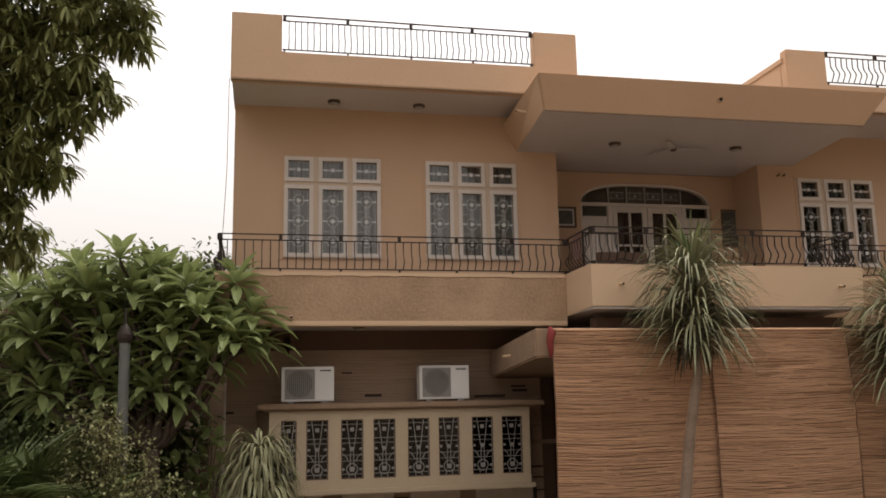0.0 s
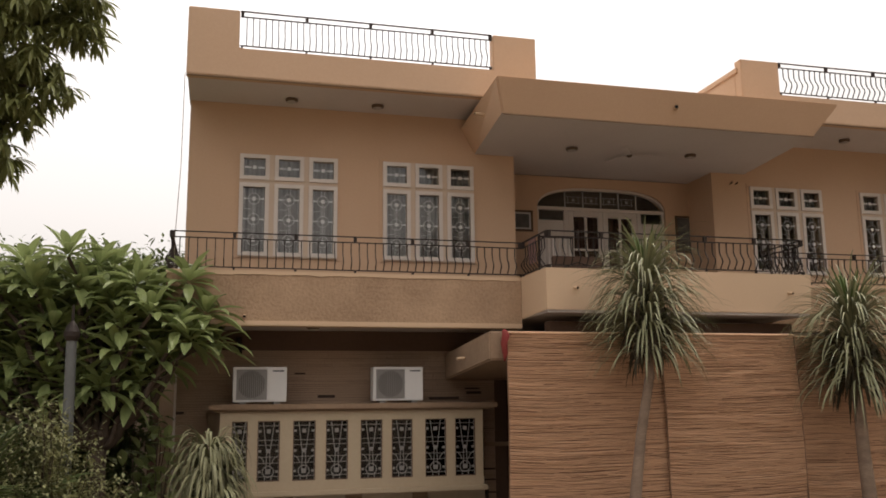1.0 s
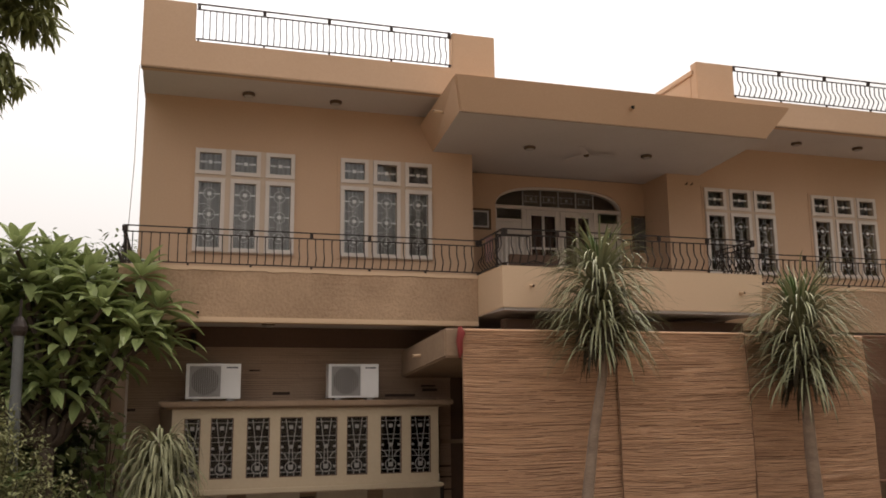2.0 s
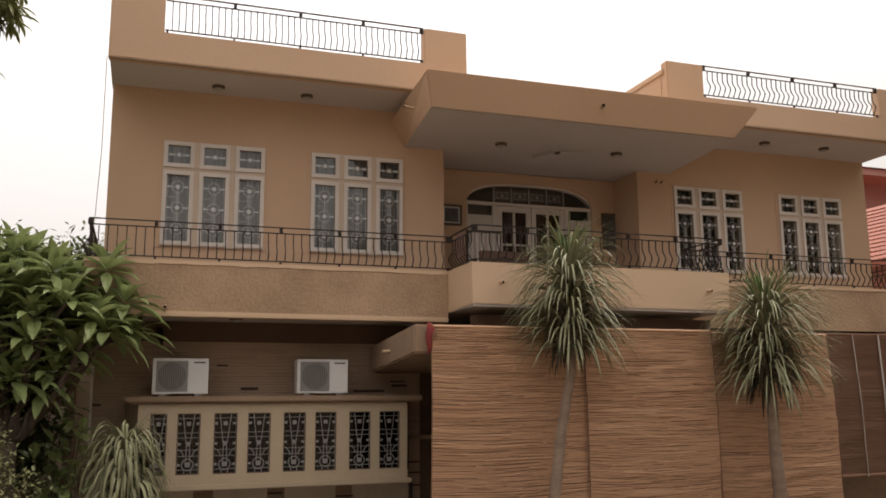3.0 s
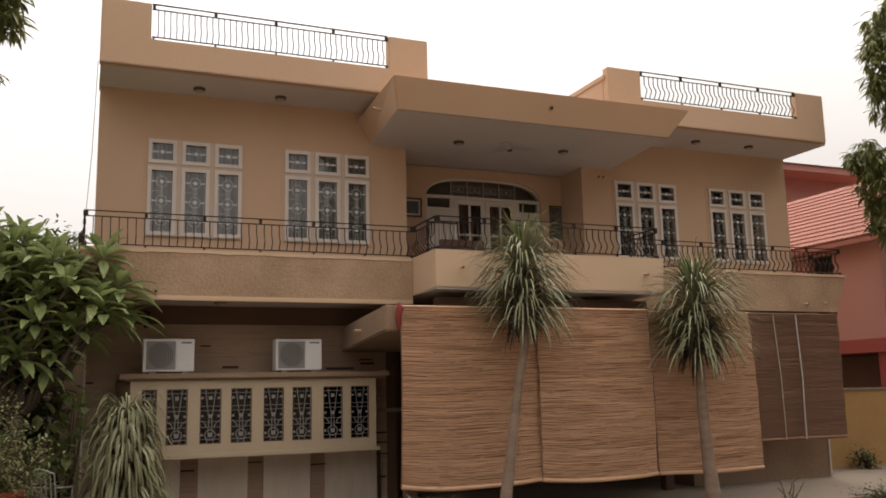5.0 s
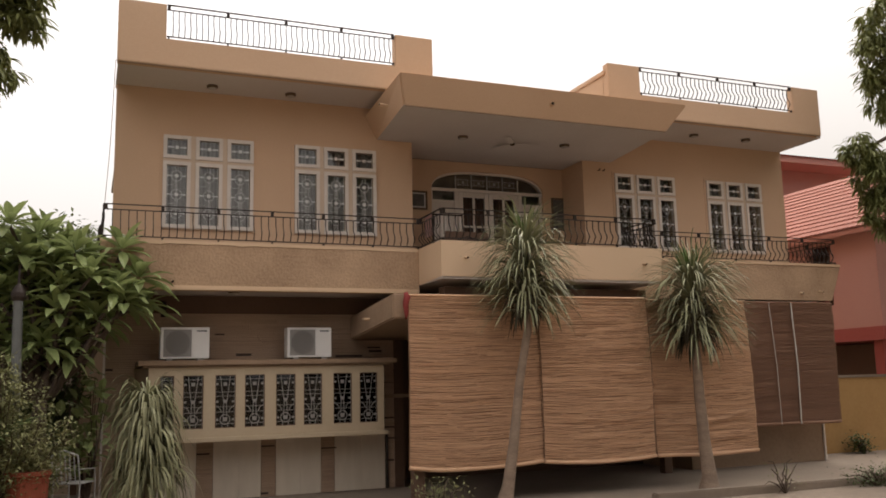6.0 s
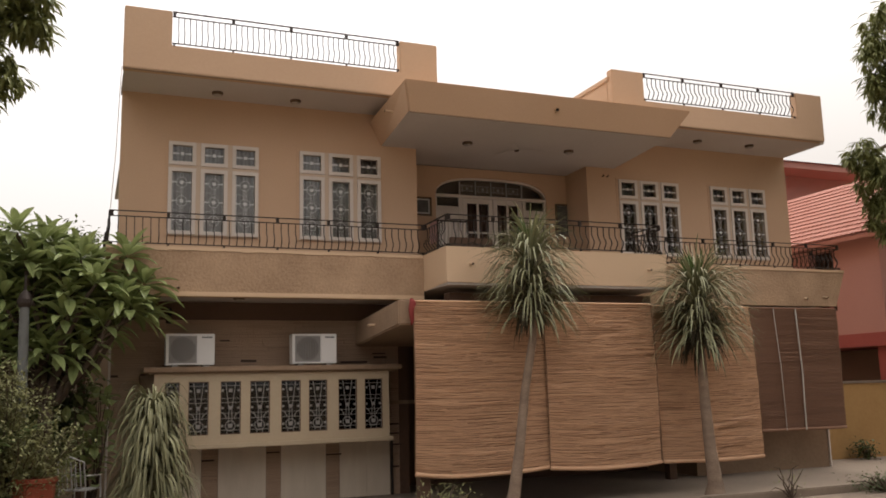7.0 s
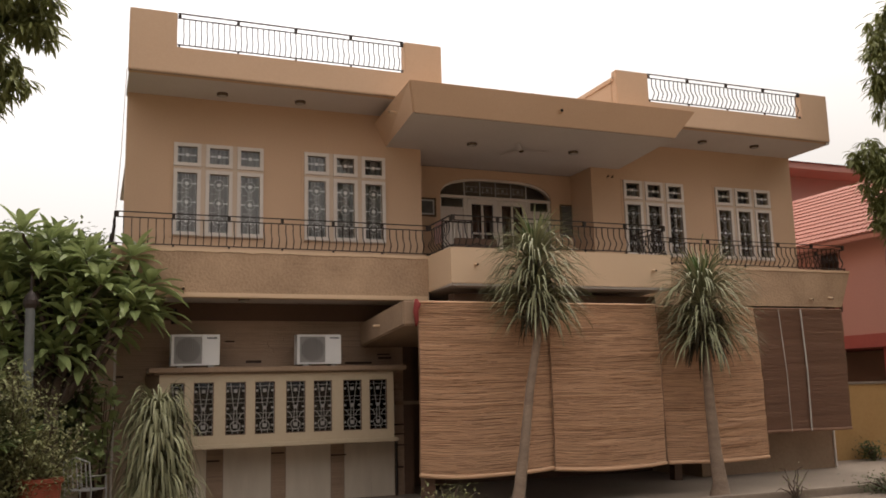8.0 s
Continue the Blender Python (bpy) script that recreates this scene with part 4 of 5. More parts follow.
def garden_chair(x, y, z, turn, material, label):
    t = thing("garden_chair", label, "chair", (x, y, z))
    m = Matrix.Translation((x, y, z)) @ Matrix.Rotation(turn, 4, "Z")

    def bar(name, pts, r=.012):
        part(name, tube(bmesh.new(), [m @ Vector(p) for p in pts], r, 6), M[material], t)
    for sx in (-.22, .22):
        bar("leg", [(sx, -.22, 0), (sx, -.22, .42), (sx, -.2, .62), (sx, .2, .64)])
        bar("leg", [(sx, .24, 0), (sx, .2, .42), (sx, .28, .85)])
    bar("top_rail", [(-.22, .28, .85), (0, .31, .93), (.22, .28, .85)])
    for i in range(7):
        bar("seat_slat", [(-.22, -.2 + i * .066, .42), (.22, -.2 + i * .066, .42)], .011)
    for i in range(5):
        xx = -.15 + i * .075
        bar("back_slat", [(xx, .21, .45), (xx, .28, .87)], .009)
    return t


garden_chair(10.55, -.75, 4.1, .4, "iron", "black wrought-iron chair on the balcony")
garden_chair(6.3, -1.6, 4.1, -.3, "iron", "black wrought-iron chair on the balcony")
t = thing("bench", "dark wooden bench with a solid back on the balcony", "bench", (6.6, -.8, 4.114))
part("seat", boxes((6.12, 7.05, -.80, -.30, 4.50, 4.58), bevel=.015), M["brown"], t)
part("backrest", boxes((6.12, 7.05, -.86, -.80, 4.50, 5.21), bevel=.02), M["brown"], t)
for x in (6.14, 6.97):
    for y in (-.84, -.38):
        part("leg", boxes((x, x + .06, y, y + .06, 4.114, 4.50)), M["brown"], t)
towel = thing("towel", "faded pink towel hung on the balcony railing", "towel", (5.49, -1.6, 5.35))
bm = wavy_sheet(-1.72, -1.35, 4.95, 5.356, 0, 2, .012, .012, 40)
bmesh.ops.transform(bm, matrix=Matrix.Translation((5.515, 0, 0)) @ Matrix(((0, -1, 0, 0), (1, 0, 0, 0), (0, 0, 1, 0), (0, 0, 0, 1))), verts=bm.verts[:])
part("cloth", bm, M["faded_pink"], towel)
# cloth and stand added in place of the left side light's white curtain
sheet = thing("curtain_stand_in", "pale cloth on an added stand, in place of the side light curtain", "cloth", (6.75, .3, 4.1))
part("cloth", wavy_sheet(6.35, 7.0, 4.3, 5.75, .35, 6, .035), M["white"], sheet)
part("stand", boxes((6.33, 6.36, .33, .37, 4.106, 5.8), (6.99, 7.02, .33, .37, 4.106, 5.8), (6.36, 6.99, .335, .365, 5.76, 5.79)), M["iron"], sheet)

# ---- neighbouring buildings ----
pink = thing("neighbour_house", "pink-painted neighbouring house with red tiled roof", "house", (24, 6, GZ))
part("wall", wall_with_holes(19.5, 32, 3.5, 6.6, 0.95, 1.2, []), M["pinkwall"], pink)
bm = wall_with_holes(-9.0, -1.2, 3.5, 6.6, 0.0, 0.25, [(-3.45, -2.55, 4.2, 5.95)])
bmesh.ops.transform(bm, matrix=Matrix.Translation((19.5, 0, 0)) @ Matrix.Rotation(-math.pi / 2, 4, "Z"), verts=bm.verts[:])
part("wall", bm, M["pinkwall"], pink)
# dark brown walls paint in the shade of the opening and ground-floor recess
part("inner_wall", boxes((20.6, 20.7, 1.3, 9, 3.5, 6.6)), M["brown"], pink)
part("wall", boxes((20.8, 32, 2.4, 12, GZ, 3.1)), M["brown"], pink, "recessed ground floor wall, porch shade painted as dark brown")
part("band", boxes((19.42, 32, 0.88, 12, 3.14, 3.499)), M["redtrim"], pink, "red painted band")
part("column", boxes((19.6, 19.9, 1.1, 1.4, GZ, 3.139)), M["redtrim"], pink)
part("upper_wall", boxes((21.9, 27.4, 8.7, 14, 6.5, 9.93)), M["pinkwall"], pink)
part("upper_band", boxes((20.9, 27.6, 7.6, 14.4, 9.93, 10.17), bevel=.01), M["pinkwall"], pink)
bm = bmesh.new()
q = [bm.verts.new(p) for p in ((20.8, 7.5, 10.17), (27.7, 7.5, 10.17), (27.7, 14.6, 10.17), (20.8, 14.6, 10.17), (23.2, 10.2, 11.0), (23.2, 11.8, 11.0))]
for f_ in ((0, 1, 4), (1, 2, 5, 4), (2, 3, 5), (3, 0, 4, 5), (3, 2, 1, 0)):
    bm.faces.new([q[i] for i in f_])
part("upper_roof", bm, M["pinkroof"], pink)

# its tiled roof slopes towards the house: rows of curved tiles
RX0, RX1, RY0, RY1, RZ0, RZ1 = 19.0, 22.2, -0.3, 9.3, 6.22, 8.55
bm = bmesh.new()
q = [bm.verts.new(p) for p in ((RX0, RY0, RZ0 - .06), (RX0, RY1, RZ0 - .06), (RX1, RY1, RZ1 - .06), (RX1, RY0, RZ1 - .06),
                               (RX0, RY0, RZ0 - .18), (RX0, RY1, RZ0 - .18), (RX1, RY1, RZ1 - .18), (RX1, RY0, RZ1 - .18))]
for f_ in ((0, 1, 2, 3), (4, 5, 6, 7), (0, 1, 5, 4), (1, 2, 6, 5), (2, 3, 7, 6), (3, 0, 4, 7)):
    bm.faces.new([q[i] for i in f_])
bmesh.ops.recalc_face_normals(bm, faces=bm.faces[:])
roof = part("roof", bm, M["tile"], pink)
tv, tf = [], []
for i in range(8):
    a_ = math.pi * i / 7
    for k in range(2):
        tv.append((-.12 * math.cos(a_) * (1 - .1 * k) * .68, k * .32, .045 * math.sin(a_) + (0.035 if k == 0 else 0)))
for i in range(7):
    tf.append((2 * i, 2 * i + 2, 2 * i + 3, 2 * i + 1))
n0 = len(tv)
for i in range(8):
    x_, _, z_ = tv[2 * i]
    tv.append((x_, 0, z_ - .035))
for i in range(7):
    tf.append((2 * i, n0 + i, n0 + i + 1, 2 * i + 2))
ME_TILE = quad_mesh("roof_tile", tv, tf, M["tile"])
slope = math.atan2(RZ1 - RZ0, RX1 - RX0)
RL = math.hypot(RZ1 - RZ0, RX1 - RX0)
sv, sf = [], []
count = 0
turn = Matrix(((0, math.cos(slope), -math.sin(slope), 0), (-1, 0, 0, 0), (0, math.sin(slope), math.cos(slope), 0), (0, 0, 0, 1)))
for c in range(int((RY1 - RY0) / .168)):
    for r_ in range(int(RL / .27)):
        s = r_ * .27
        m = Matrix.Translation((RX0 + math.cos(slope) * s, RY0 + .09 + c * .168, RZ0 - .05 + math.sin(slope) * s)) @ turn
        if count < 290:
            put("roof_tile", ME_TILE, M["tile"], roof, m)
            count += 1
        else:
            n0 = len(sv)
            sv += [tuple(m @ Vector(p)) for p in tv]
            sf += [tuple(n0 + i for i in q) for q in tf]
if sv:
    part("roof_tiles", quad_mesh("roof_tiles", sv, sf, M["tile"]), None, roof, kind="stuff")

ywall = thing("boundary_wall", "yellow-painted garden boundary wall", "wall", (22, 0.7, GZ), kind="structure")
part("wall", boxes((15.79, 45, 0.62, 0.8, GZ - .2, 2.15), bevel=.01), M["yellow"], ywall)
part("coping", boxes((15.79, 45, 0.58, 0.84, 2.151, 2.22), bevel=.01), M["drive"], ywall)

# dark brown instead of beige paints in the dimness behind the trees
left = thing("neighbour_building", "building behind the trees, its dimness painted as dark brown", "house", (-9, 8, GZ))
part("wall", wall_with_holes(-22, -1.6, GZ, 4.6, 5.0, 5.3, [(-9, -6.2, 3.1, 4.3), (-5.6, -3.2, 3.1, 4.3)]), M["brown"], left)
part("inner_wall", boxes((-22, -1.6, 7.5, 7.7, GZ, 4.6)), M["brown"], left)
part("roof", boxes((-22.5, -1.4, 4.6, 12, 4.6, 4.85)), M["brown"], left)
part("balcony_floor", boxes((-16, -3.0, 3.2, 5.0, 2.66, 2.85)), M["brown"], left)
for nm, z in (("top_rail", 3.62), ("bottom_rail", 2.98)):
    part(nm, boxes((-12, -3.1, 3.3, 3.33, z, z + .035)), M["acgrille"], left)
for i in range(76):
    part("baluster", boxes((-12 + i * .118, -11.985 + i * .118, 3.308, 3.322, 2.86, 3.62)), M["acgrille"], left)
part("garden_wall", boxes((-14, -2.2, 2.6, 2.8, GZ, 2.3)), M["brown"], left)
gate = thing("side_wall", "plain beige garden wall closing the side passage", "wall", (-1, 2.6, GZ), kind="structure")
part("wall", boxes((-2.2, 0.6, 2.6, 2.8, GZ, 3.5)), M["beige"], gate)
part("coping", boxes((-2.2, 0.6, 2.56, 2.84, 3.501, 3.56), bevel=.01), M["ledge"], gate)
part("gate_post", boxes((-.55, -.40, 2.3, 2.55, GZ, 3.3)), M["brown"], gate)

# ---- lamp post, planter and chair by the house corner ----
lamp = thing("garden_lamp", "grey garden lamp post with a dark collar and rod", "lamp post", (-1.26, -2.25, GZ))
part("post", tube(bmesh.new(), [(-1.22, -2.25, GZ), (-1.23, -2.25, 1.0), (-1.27, -2.25, 3.62)], [.085, .075, .068], 14), M["post"], lamp)
part("collar", tube(bmesh.new(), [(-1.27, -2.25, 3.60), (-1.27, -2.25, 3.66), (-1.27, -2.25, 3.72), (-1.27, -2.25, 3.80)], [.08, .105, .105, .07], 14), M["iron"], lamp)
part("rod", tube(bmesh.new(), [(-1.27, -2.25, 3.80), (-1.27, -2.25, 3.86), (-1.27, -2.25, 4.08)], [.07, .022, .016], 10), M["iron"], lamp)

planter = thing("planter", "round terracotta-red garden planter", "planter", (-1.0, -3.0, GZ))
bm = bmesh.new()
tube(bm, [(-1.0, -3.0, GZ), (-1.0, -3.0, 1.13), (-1.0, -3.0, 1.15), (-1.0, -3.0, 1.21)], [.22, .28, .31, .31], 24)
part("pot", bm, M["orange"], planter)
tbl = thing("garden_table", "low stone table beside the planter", "table", (-.45, -1.4, GZ))
part("top", boxes((-.95, -.05, -1.8, -1.0, .39, .45), bevel=.01), M["ledge"], tbl)
for x in (-.9, -.16):
    part("leg", boxes((x, x + .06, -1.75, -1.05, GZ, .39)), M["ledge"], tbl)
garden_chair(-.42, -1.4, .452, 2.6, "whitemetal", "white painted metal garden chair by the house corner")

# ---- plants ----
def leaf_blade(v, f, base, out, up, length, width, droop, segs=6, fold=0.25, tip=0.0):
    """A folded strap leaf from base: it sets off along out, curving towards -z by droop."""
    n0 = len(v)
    p = Vector(base)
    d = Vector(out).normalized()
    for i in range(segs + 1):
        u = i / segs
        side_ = d.cross(Vector(up))
        side_ = side_.normalized() if side_.length > 1e-4 else Vector((1, 0, 0))
        nrm = side_.cross(d).normalized()
        prof = (min(1.0, .35 + u * 3) * (1 - u ** 3)) if tip == 0 else max(0.02, math.sin(math.pi * (0.04 + 0.94 * u) ** tip))
        w = width * .5 * prof
        v += [tuple(p - side_ * w + nrm * w * fold), tuple(p), tuple(p + side_ * w + nrm * w * fold)]
        step = length / segs
        p = p + d * step
        d = (d + Vector((0, 0, -1)) * droop * (0.35 + u) / segs).normalized()
    for i in range(segs):
        a = n0 + 3 * i
        f += [(a, a + 1, a + 4, a + 3), (a + 1, a + 2, a + 5, a + 4)]


def ponytail(label, base, neck, top_z, radius, seed, leaves=520, length=1.15, material="strap", foot=0.16, width=0.028):
    """A bare grey trunk that carries a fountain of narrow drooping leaves."""
    r = random.Random(seed)
    t = thing("ponytail_palm", label, "palm", base, "ponytail palms before the blinds")
    b, n = Vector(base), Vector(neck)
    pts = [b, b.lerp(n, .04), b.lerp(n, .12), b.lerp(n, .35), b.lerp(n, .7), n, n + Vector((0, 0, .5))]
    for i, q in enumerate(pts[1:-1]):
        q.x += .02 * math.sin(i * 2.1 + seed)
    part("trunk", tube(bmesh.new(), pts, [foot * 1.25, foot, foot * .72, foot * .58, foot * .5, foot * .46, foot * .3], 14), M["bark"], t, smooth=True)
    stem = top_z - n.z
    young, core, green = ([], []), ([], []), ([], [])

    def tuft(store, count, lo, hi, elevs, lengths, wide, droops, segs=10):
        for i in range(count):
            u = r.uniform(lo, hi)
            a, elev = r.uniform(0, math.tau), r.uniform(*elevs) + .35 * u
            o = Vector((math.cos(a) * math.cos(elev), math.sin(a) * math.cos(elev), math.sin(elev)))
            leaf_blade(*store, (n.x + .05 * math.cos(a), n.y + .05 * math.sin(a), n.z + .26 + stem * .66 * u), o, (0, 0, 1), length * r.uniform(*lengths), wide * r.uniform(.7, 1.25), r.uniform(*droops), segs)
    tuft(green, leaves, .0, .9, (.05, .8), (.65, 1.0), width, (1.9, 4.3))
    tuft(green, leaves // 6, .7, 1.0, (.4, 1.0), (.55, .9), width, (1.6, 3.4))
    tuft(green, leaves // 7, .1, .95, (.2, .8), (.85, 1.1), width * .6, (1.4, 2.4))
    # short near-black leaves round the stem, added to darken the crown's inside
    tuft(core, leaves // 2, .0, .75, (-.5, .5), (.3, .55), width * 1.2, (4, 8), 6)
    tuft(young, 60, .75, 1.0, (.75, 1.1), (.35, .6), width * 1.3, (.2, 1.6), 8)
    part("crown", quad_mesh("crown", *green, M[material]), None, t)
    part("dead_leaves", quad_mesh("dead_leaves", *core, M["core_shade"]), None, t, "near-black leaves round the stem, painting in the shade of the crown")
    part("young_leaves", quad_mesh("young_leaves", *young, M["young"]), None, t, "upright fresh green leaves")
    return t


ponytail("slender ponytail palm with leaning grey trunk", (5.88, -3.62, GZ - .05), (6.46, -3.5, 3.10), 5.05, .8, 11, 480, 1.22, width=.034, foot=.14)
ponytail("slender ponytail palm with swollen trunk foot", (9.86, -3.62, GZ - .05), (9.83, -3.5, 2.62), 4.42, .9, 12, 480, 1.36, foot=.185, width=.034)


def draped(label, centre, top_z, seed, leaves, length):
    r = random.Random(seed)
    t = thing("screw_pine", label, "shrub", centre)
    v, f = [], []
    c = Vector(centre)
    part("stem", tube(bmesh.new(), [c, (c.x, c.y, top_z - .5), (c.x, c.y, top_z - .2)], [.09, .06, .03], 8), M["bark"], t)
    for i in range(leaves):
        u = r.random()
        a = r.uniform(0, math.tau)
        elev = r.uniform(.75, 1.4)
        o = Vector((math.cos(a) * math.cos(elev), math.sin(a) * math.cos(elev), math.sin(elev)))
        leaf_blade(v, f, (c.x + .08 * math.cos(a), c.y + .08 * math.sin(a), top_z - 1.75 + 1.5 * u), o, (0, 0, 1), length * r.uniform(.6, 1.1) * (1.12 - .35 * u), .045 * r.uniform(.6, 1.2), r.uniform(4.5, 11), 11)
    part("crown", quad_mesh("crown", v, f, M["yucca"]), None, t)


draped("drooping striped strap-leaved shrub before the bay window", (0.55, -2.5, GZ - .05), 2.42, 21, 760, .98)


def limb_path(a, b, sag, r, n=5):
    a, b = Vector(a), Vector(b)
    out = []
    for i in range(n + 1):
        u = i / n
        p = a.lerp(b, u) + Vector((r.uniform(-1, 1), r.uniform(-1, 1), r.uniform(-1, 1))) * .05 * (0 < i < n)
        p.z -= sag * math.sin(math.pi * u)
        out.append(p)
    return out


def frangipani():
    r = random.Random(31)
    t = thing("frangipani_tree", "frangipani tree with thick forked branches and broad leaves", "tree", (-1.0, -1.4, GZ))
    root = Vector((-1.0, -1.4, GZ - .05))
    fork = Vector((-.95, -1.4, 2.15))
    part("trunk", tube(bmesh.new(), limb_path(root, fork, 0, r), [.15, .13, .12, .115, .11, .10], 10), M["barkdark"], t, smooth=True)
    tips = []
    for (x, y, z) in ((-1.48, -1.6, 4.83), (0.05, -1.9, 3.76), (-0.52, -1.8, 4.40), (0.16, -1.5, 4.50), (-1.62, -1.6, 3.79), (-2.35, -1.5, 4.28), (-2.57, -1.6, 3.71), (-1.10, -1.3, 4.73), (-0.78, -1.4, 3.80), (0.43, -1.6, 4.03), (-0.30, -2.0, 3.99), (-0.19, -1.7, 3.37), (-2.12, -1.1, 4.75), (-1.65, -1.5, 3.08), (-1.16, -1.2, 3.99), (-2.98, -1.0, 4.42), (-2.12, -1.2, 3.41), (-0.95, -0.9, 4.75), (-0.35, -1.1, 4.40), (-2.77, -1.3, 3.26), (-1.04, -1.0, 3.41), (-1.43, -0.8, 4.37), (-2.08, -0.7, 4.03), (-0.60, -0.6, 4.60), (-2.7, -1.2, 3.95), (-3.2, -1.3, 3.5), (-3.4, -0.9, 4.0), (-1.9, -1.6, 4.35), (-2.45, -1.5, 2.95), (-0.45, -1.6, 3.05), (-0.95, -1.7, 2.95), (-0.75, -1.9, 3.45)):
        p = Vector((x, y, z))
        mid = fork.lerp(p, .55) + Vector((r.uniform(-.15, .15), r.uniform(-.1, .1), r.uniform(-.25, .0)))
        part("limb", tube(bmesh.new(), limb_path(fork, mid, 0.06, r) + limb_path(mid, p, 0.03, r)[1:], [.058, .054, .05, .046, .042, .04, .037, .034, .031, .028, .025], 8), M["barkdark"], t, smooth=True)
        tips.append(p)
        for k in range(2):
            q = mid.lerp(p, r.uniform(.45, .85)) + Vector((r.uniform(-.4, .4), r.uniform(.0, .5), r.uniform(-.15, .25)))
            part("branch", tube(bmesh.new(), limb_path(mid.lerp(p, .25 * k + .1), q, 0.02, r, 3), [.029, .026, .024, .02], 7), M["barkdark"], t, smooth=True)
            tips.append(q)
    v, f = [], []
    for p in tips:
        n = r.randint(17, 23)
        for i in range(n):
            a = i * 2.4 + r.uniform(-.3, .3)
            u = i / n
            elev = -.35 + 1.5 * u + r.uniform(-.2, .2)
            o = Vector((math.cos(a) * math.cos(elev), math.sin(a) * math.cos(elev), math.sin(elev)))
            leaf_blade(v, f, p + Vector((0, 0, .05 * u)) + o * .03, o, (0, 0, 1), r.uniform(.48, .70) * (1.1 - .4 * u), r.uniform(.13, .175), r.uniform(.5, 1.7), 6, .35, 1.15)
    part("crown", quad_mesh("crown", v, f, M["plum"]), None, t, "broad glossy green leaves")


frangipani()


def hanging_tree(name, label, trunk, blobs, seed, density, material="mango", leaf=(.16, .28), wide=.045, count=13):
    """A tree whose crown is made of whorls of narrow hanging leaves, gathered in uneven clumps."""
    r = random.Random(seed)
    t = thing(name, label, "tree", trunk[0])
    part("trunk", tube(bmesh.new(), trunk, [.28 - .16 * i / (len(trunk) - 1) for i in range(len(trunk))], 10), M["barkdark"], t, smooth=True)
    top = Vector(trunk[-1])
    v, f = [], []
    for (x, y, z, rad) in blobs:
        c = Vector((x, y, z))
        part("limb", tube(bmesh.new(), limb_path(top, c, -.2, r), [.10, .08, .065, .05, .035, .02], 7), M["barkdark"], t, smooth=True)
        for k in range(int(density * rad * rad)):
            d = Vector((r.gauss(0, 1), r.gauss(0, 1), r.gauss(0, 1))).normalized() * rad * r.uniform(.35, 1.0) ** .6
            p = c + d * Vector((1, 1, .85)).length / 1.6
            n = r.randint(count - 4, count + 3)
            for i in range(n):
                a = r.uniform(0, math.tau)
                elev = r.uniform(-1.35, .1)
                o = Vector((math.cos(a) * math.cos(elev), math.sin(a) * math.cos(elev), math.sin(elev)))
                leaf_blade(v, f, p + o * .02, o, (0, 0, 1), r.uniform(*leaf), wide * r.uniform(.7, 1.2), r.uniform(.8, 2.2), 4, .3, 1.0)
    part("crown", quad_mesh("crown", v, f, M[material]), None, t)


hanging_tree("mango_tree", "dense mango tree with hanging dark green leaves", [(-5.2, -2.4, GZ - .05), (-5.1, -2.5, 2.5), (-4.9, -2.5, 5.0), (-4.6, -2.5, 6.2)],
             [(-1.75, -2.5, 8.55, .62), (-1.45, -2.4, 8.1, .42), (-2.3, -2.6, 7.7, .75), (-2.0, -2.5, 7.0, .55), (-2.9, -2.5, 8.5, .95), (-2.75, -2.5, 6.4, .6), (-2.35, -2.5, 6.05, .35),
              (-3.3, -2.5, 7.2, .9), (-3.3, -2.6, 5.6, .75), (-2.75, -2.5, 5.15, .5), (-4.0, -2.4, 6.4, 1.0), (-4.0, -2.5, 4.9, .8), (-4.3, -2.5, 8.2, 1.1), (-3.2, -2.5, 9.4, .9), (-2.1, -2.5, 9.2, .6), (-4.9, -2.4, 5.4, 1.0)],
             41, 210, leaf=(.2, .34), wide=.055)
# the last three clumps are unseen, added to shade the right facade
hanging_tree("mango_tree", "mango tree with drooping leaf clusters", [(18.6, -2.6, GZ - .05), (18.5, -2.6, 3.5), (18.2, -2.5, 6.0), (17.6, -2.5, 7.6)],
             [(16.15, -2.5, 9.6, .42), (16.05, -2.5, 9.0, .28), (16.6, -2.5, 10.3, .6), (15.45, -2.5, 7.1, .42), (15.85, -2.5, 6.6, .55), (16.0, -2.5, 5.85, .5), (16.5, -2.5, 6.6, .7), (17.0, -2.5, 8.8, .9), (17.3, -2.5, 5.6, .8), (18.6, -4.5, 8.0, 1.4), (18.8, -3.5, 9.6, 1.3), (19.6, -5.5, 6.6, 1.3)],
             42, 230, leaf=(.2, .34), wide=.055)


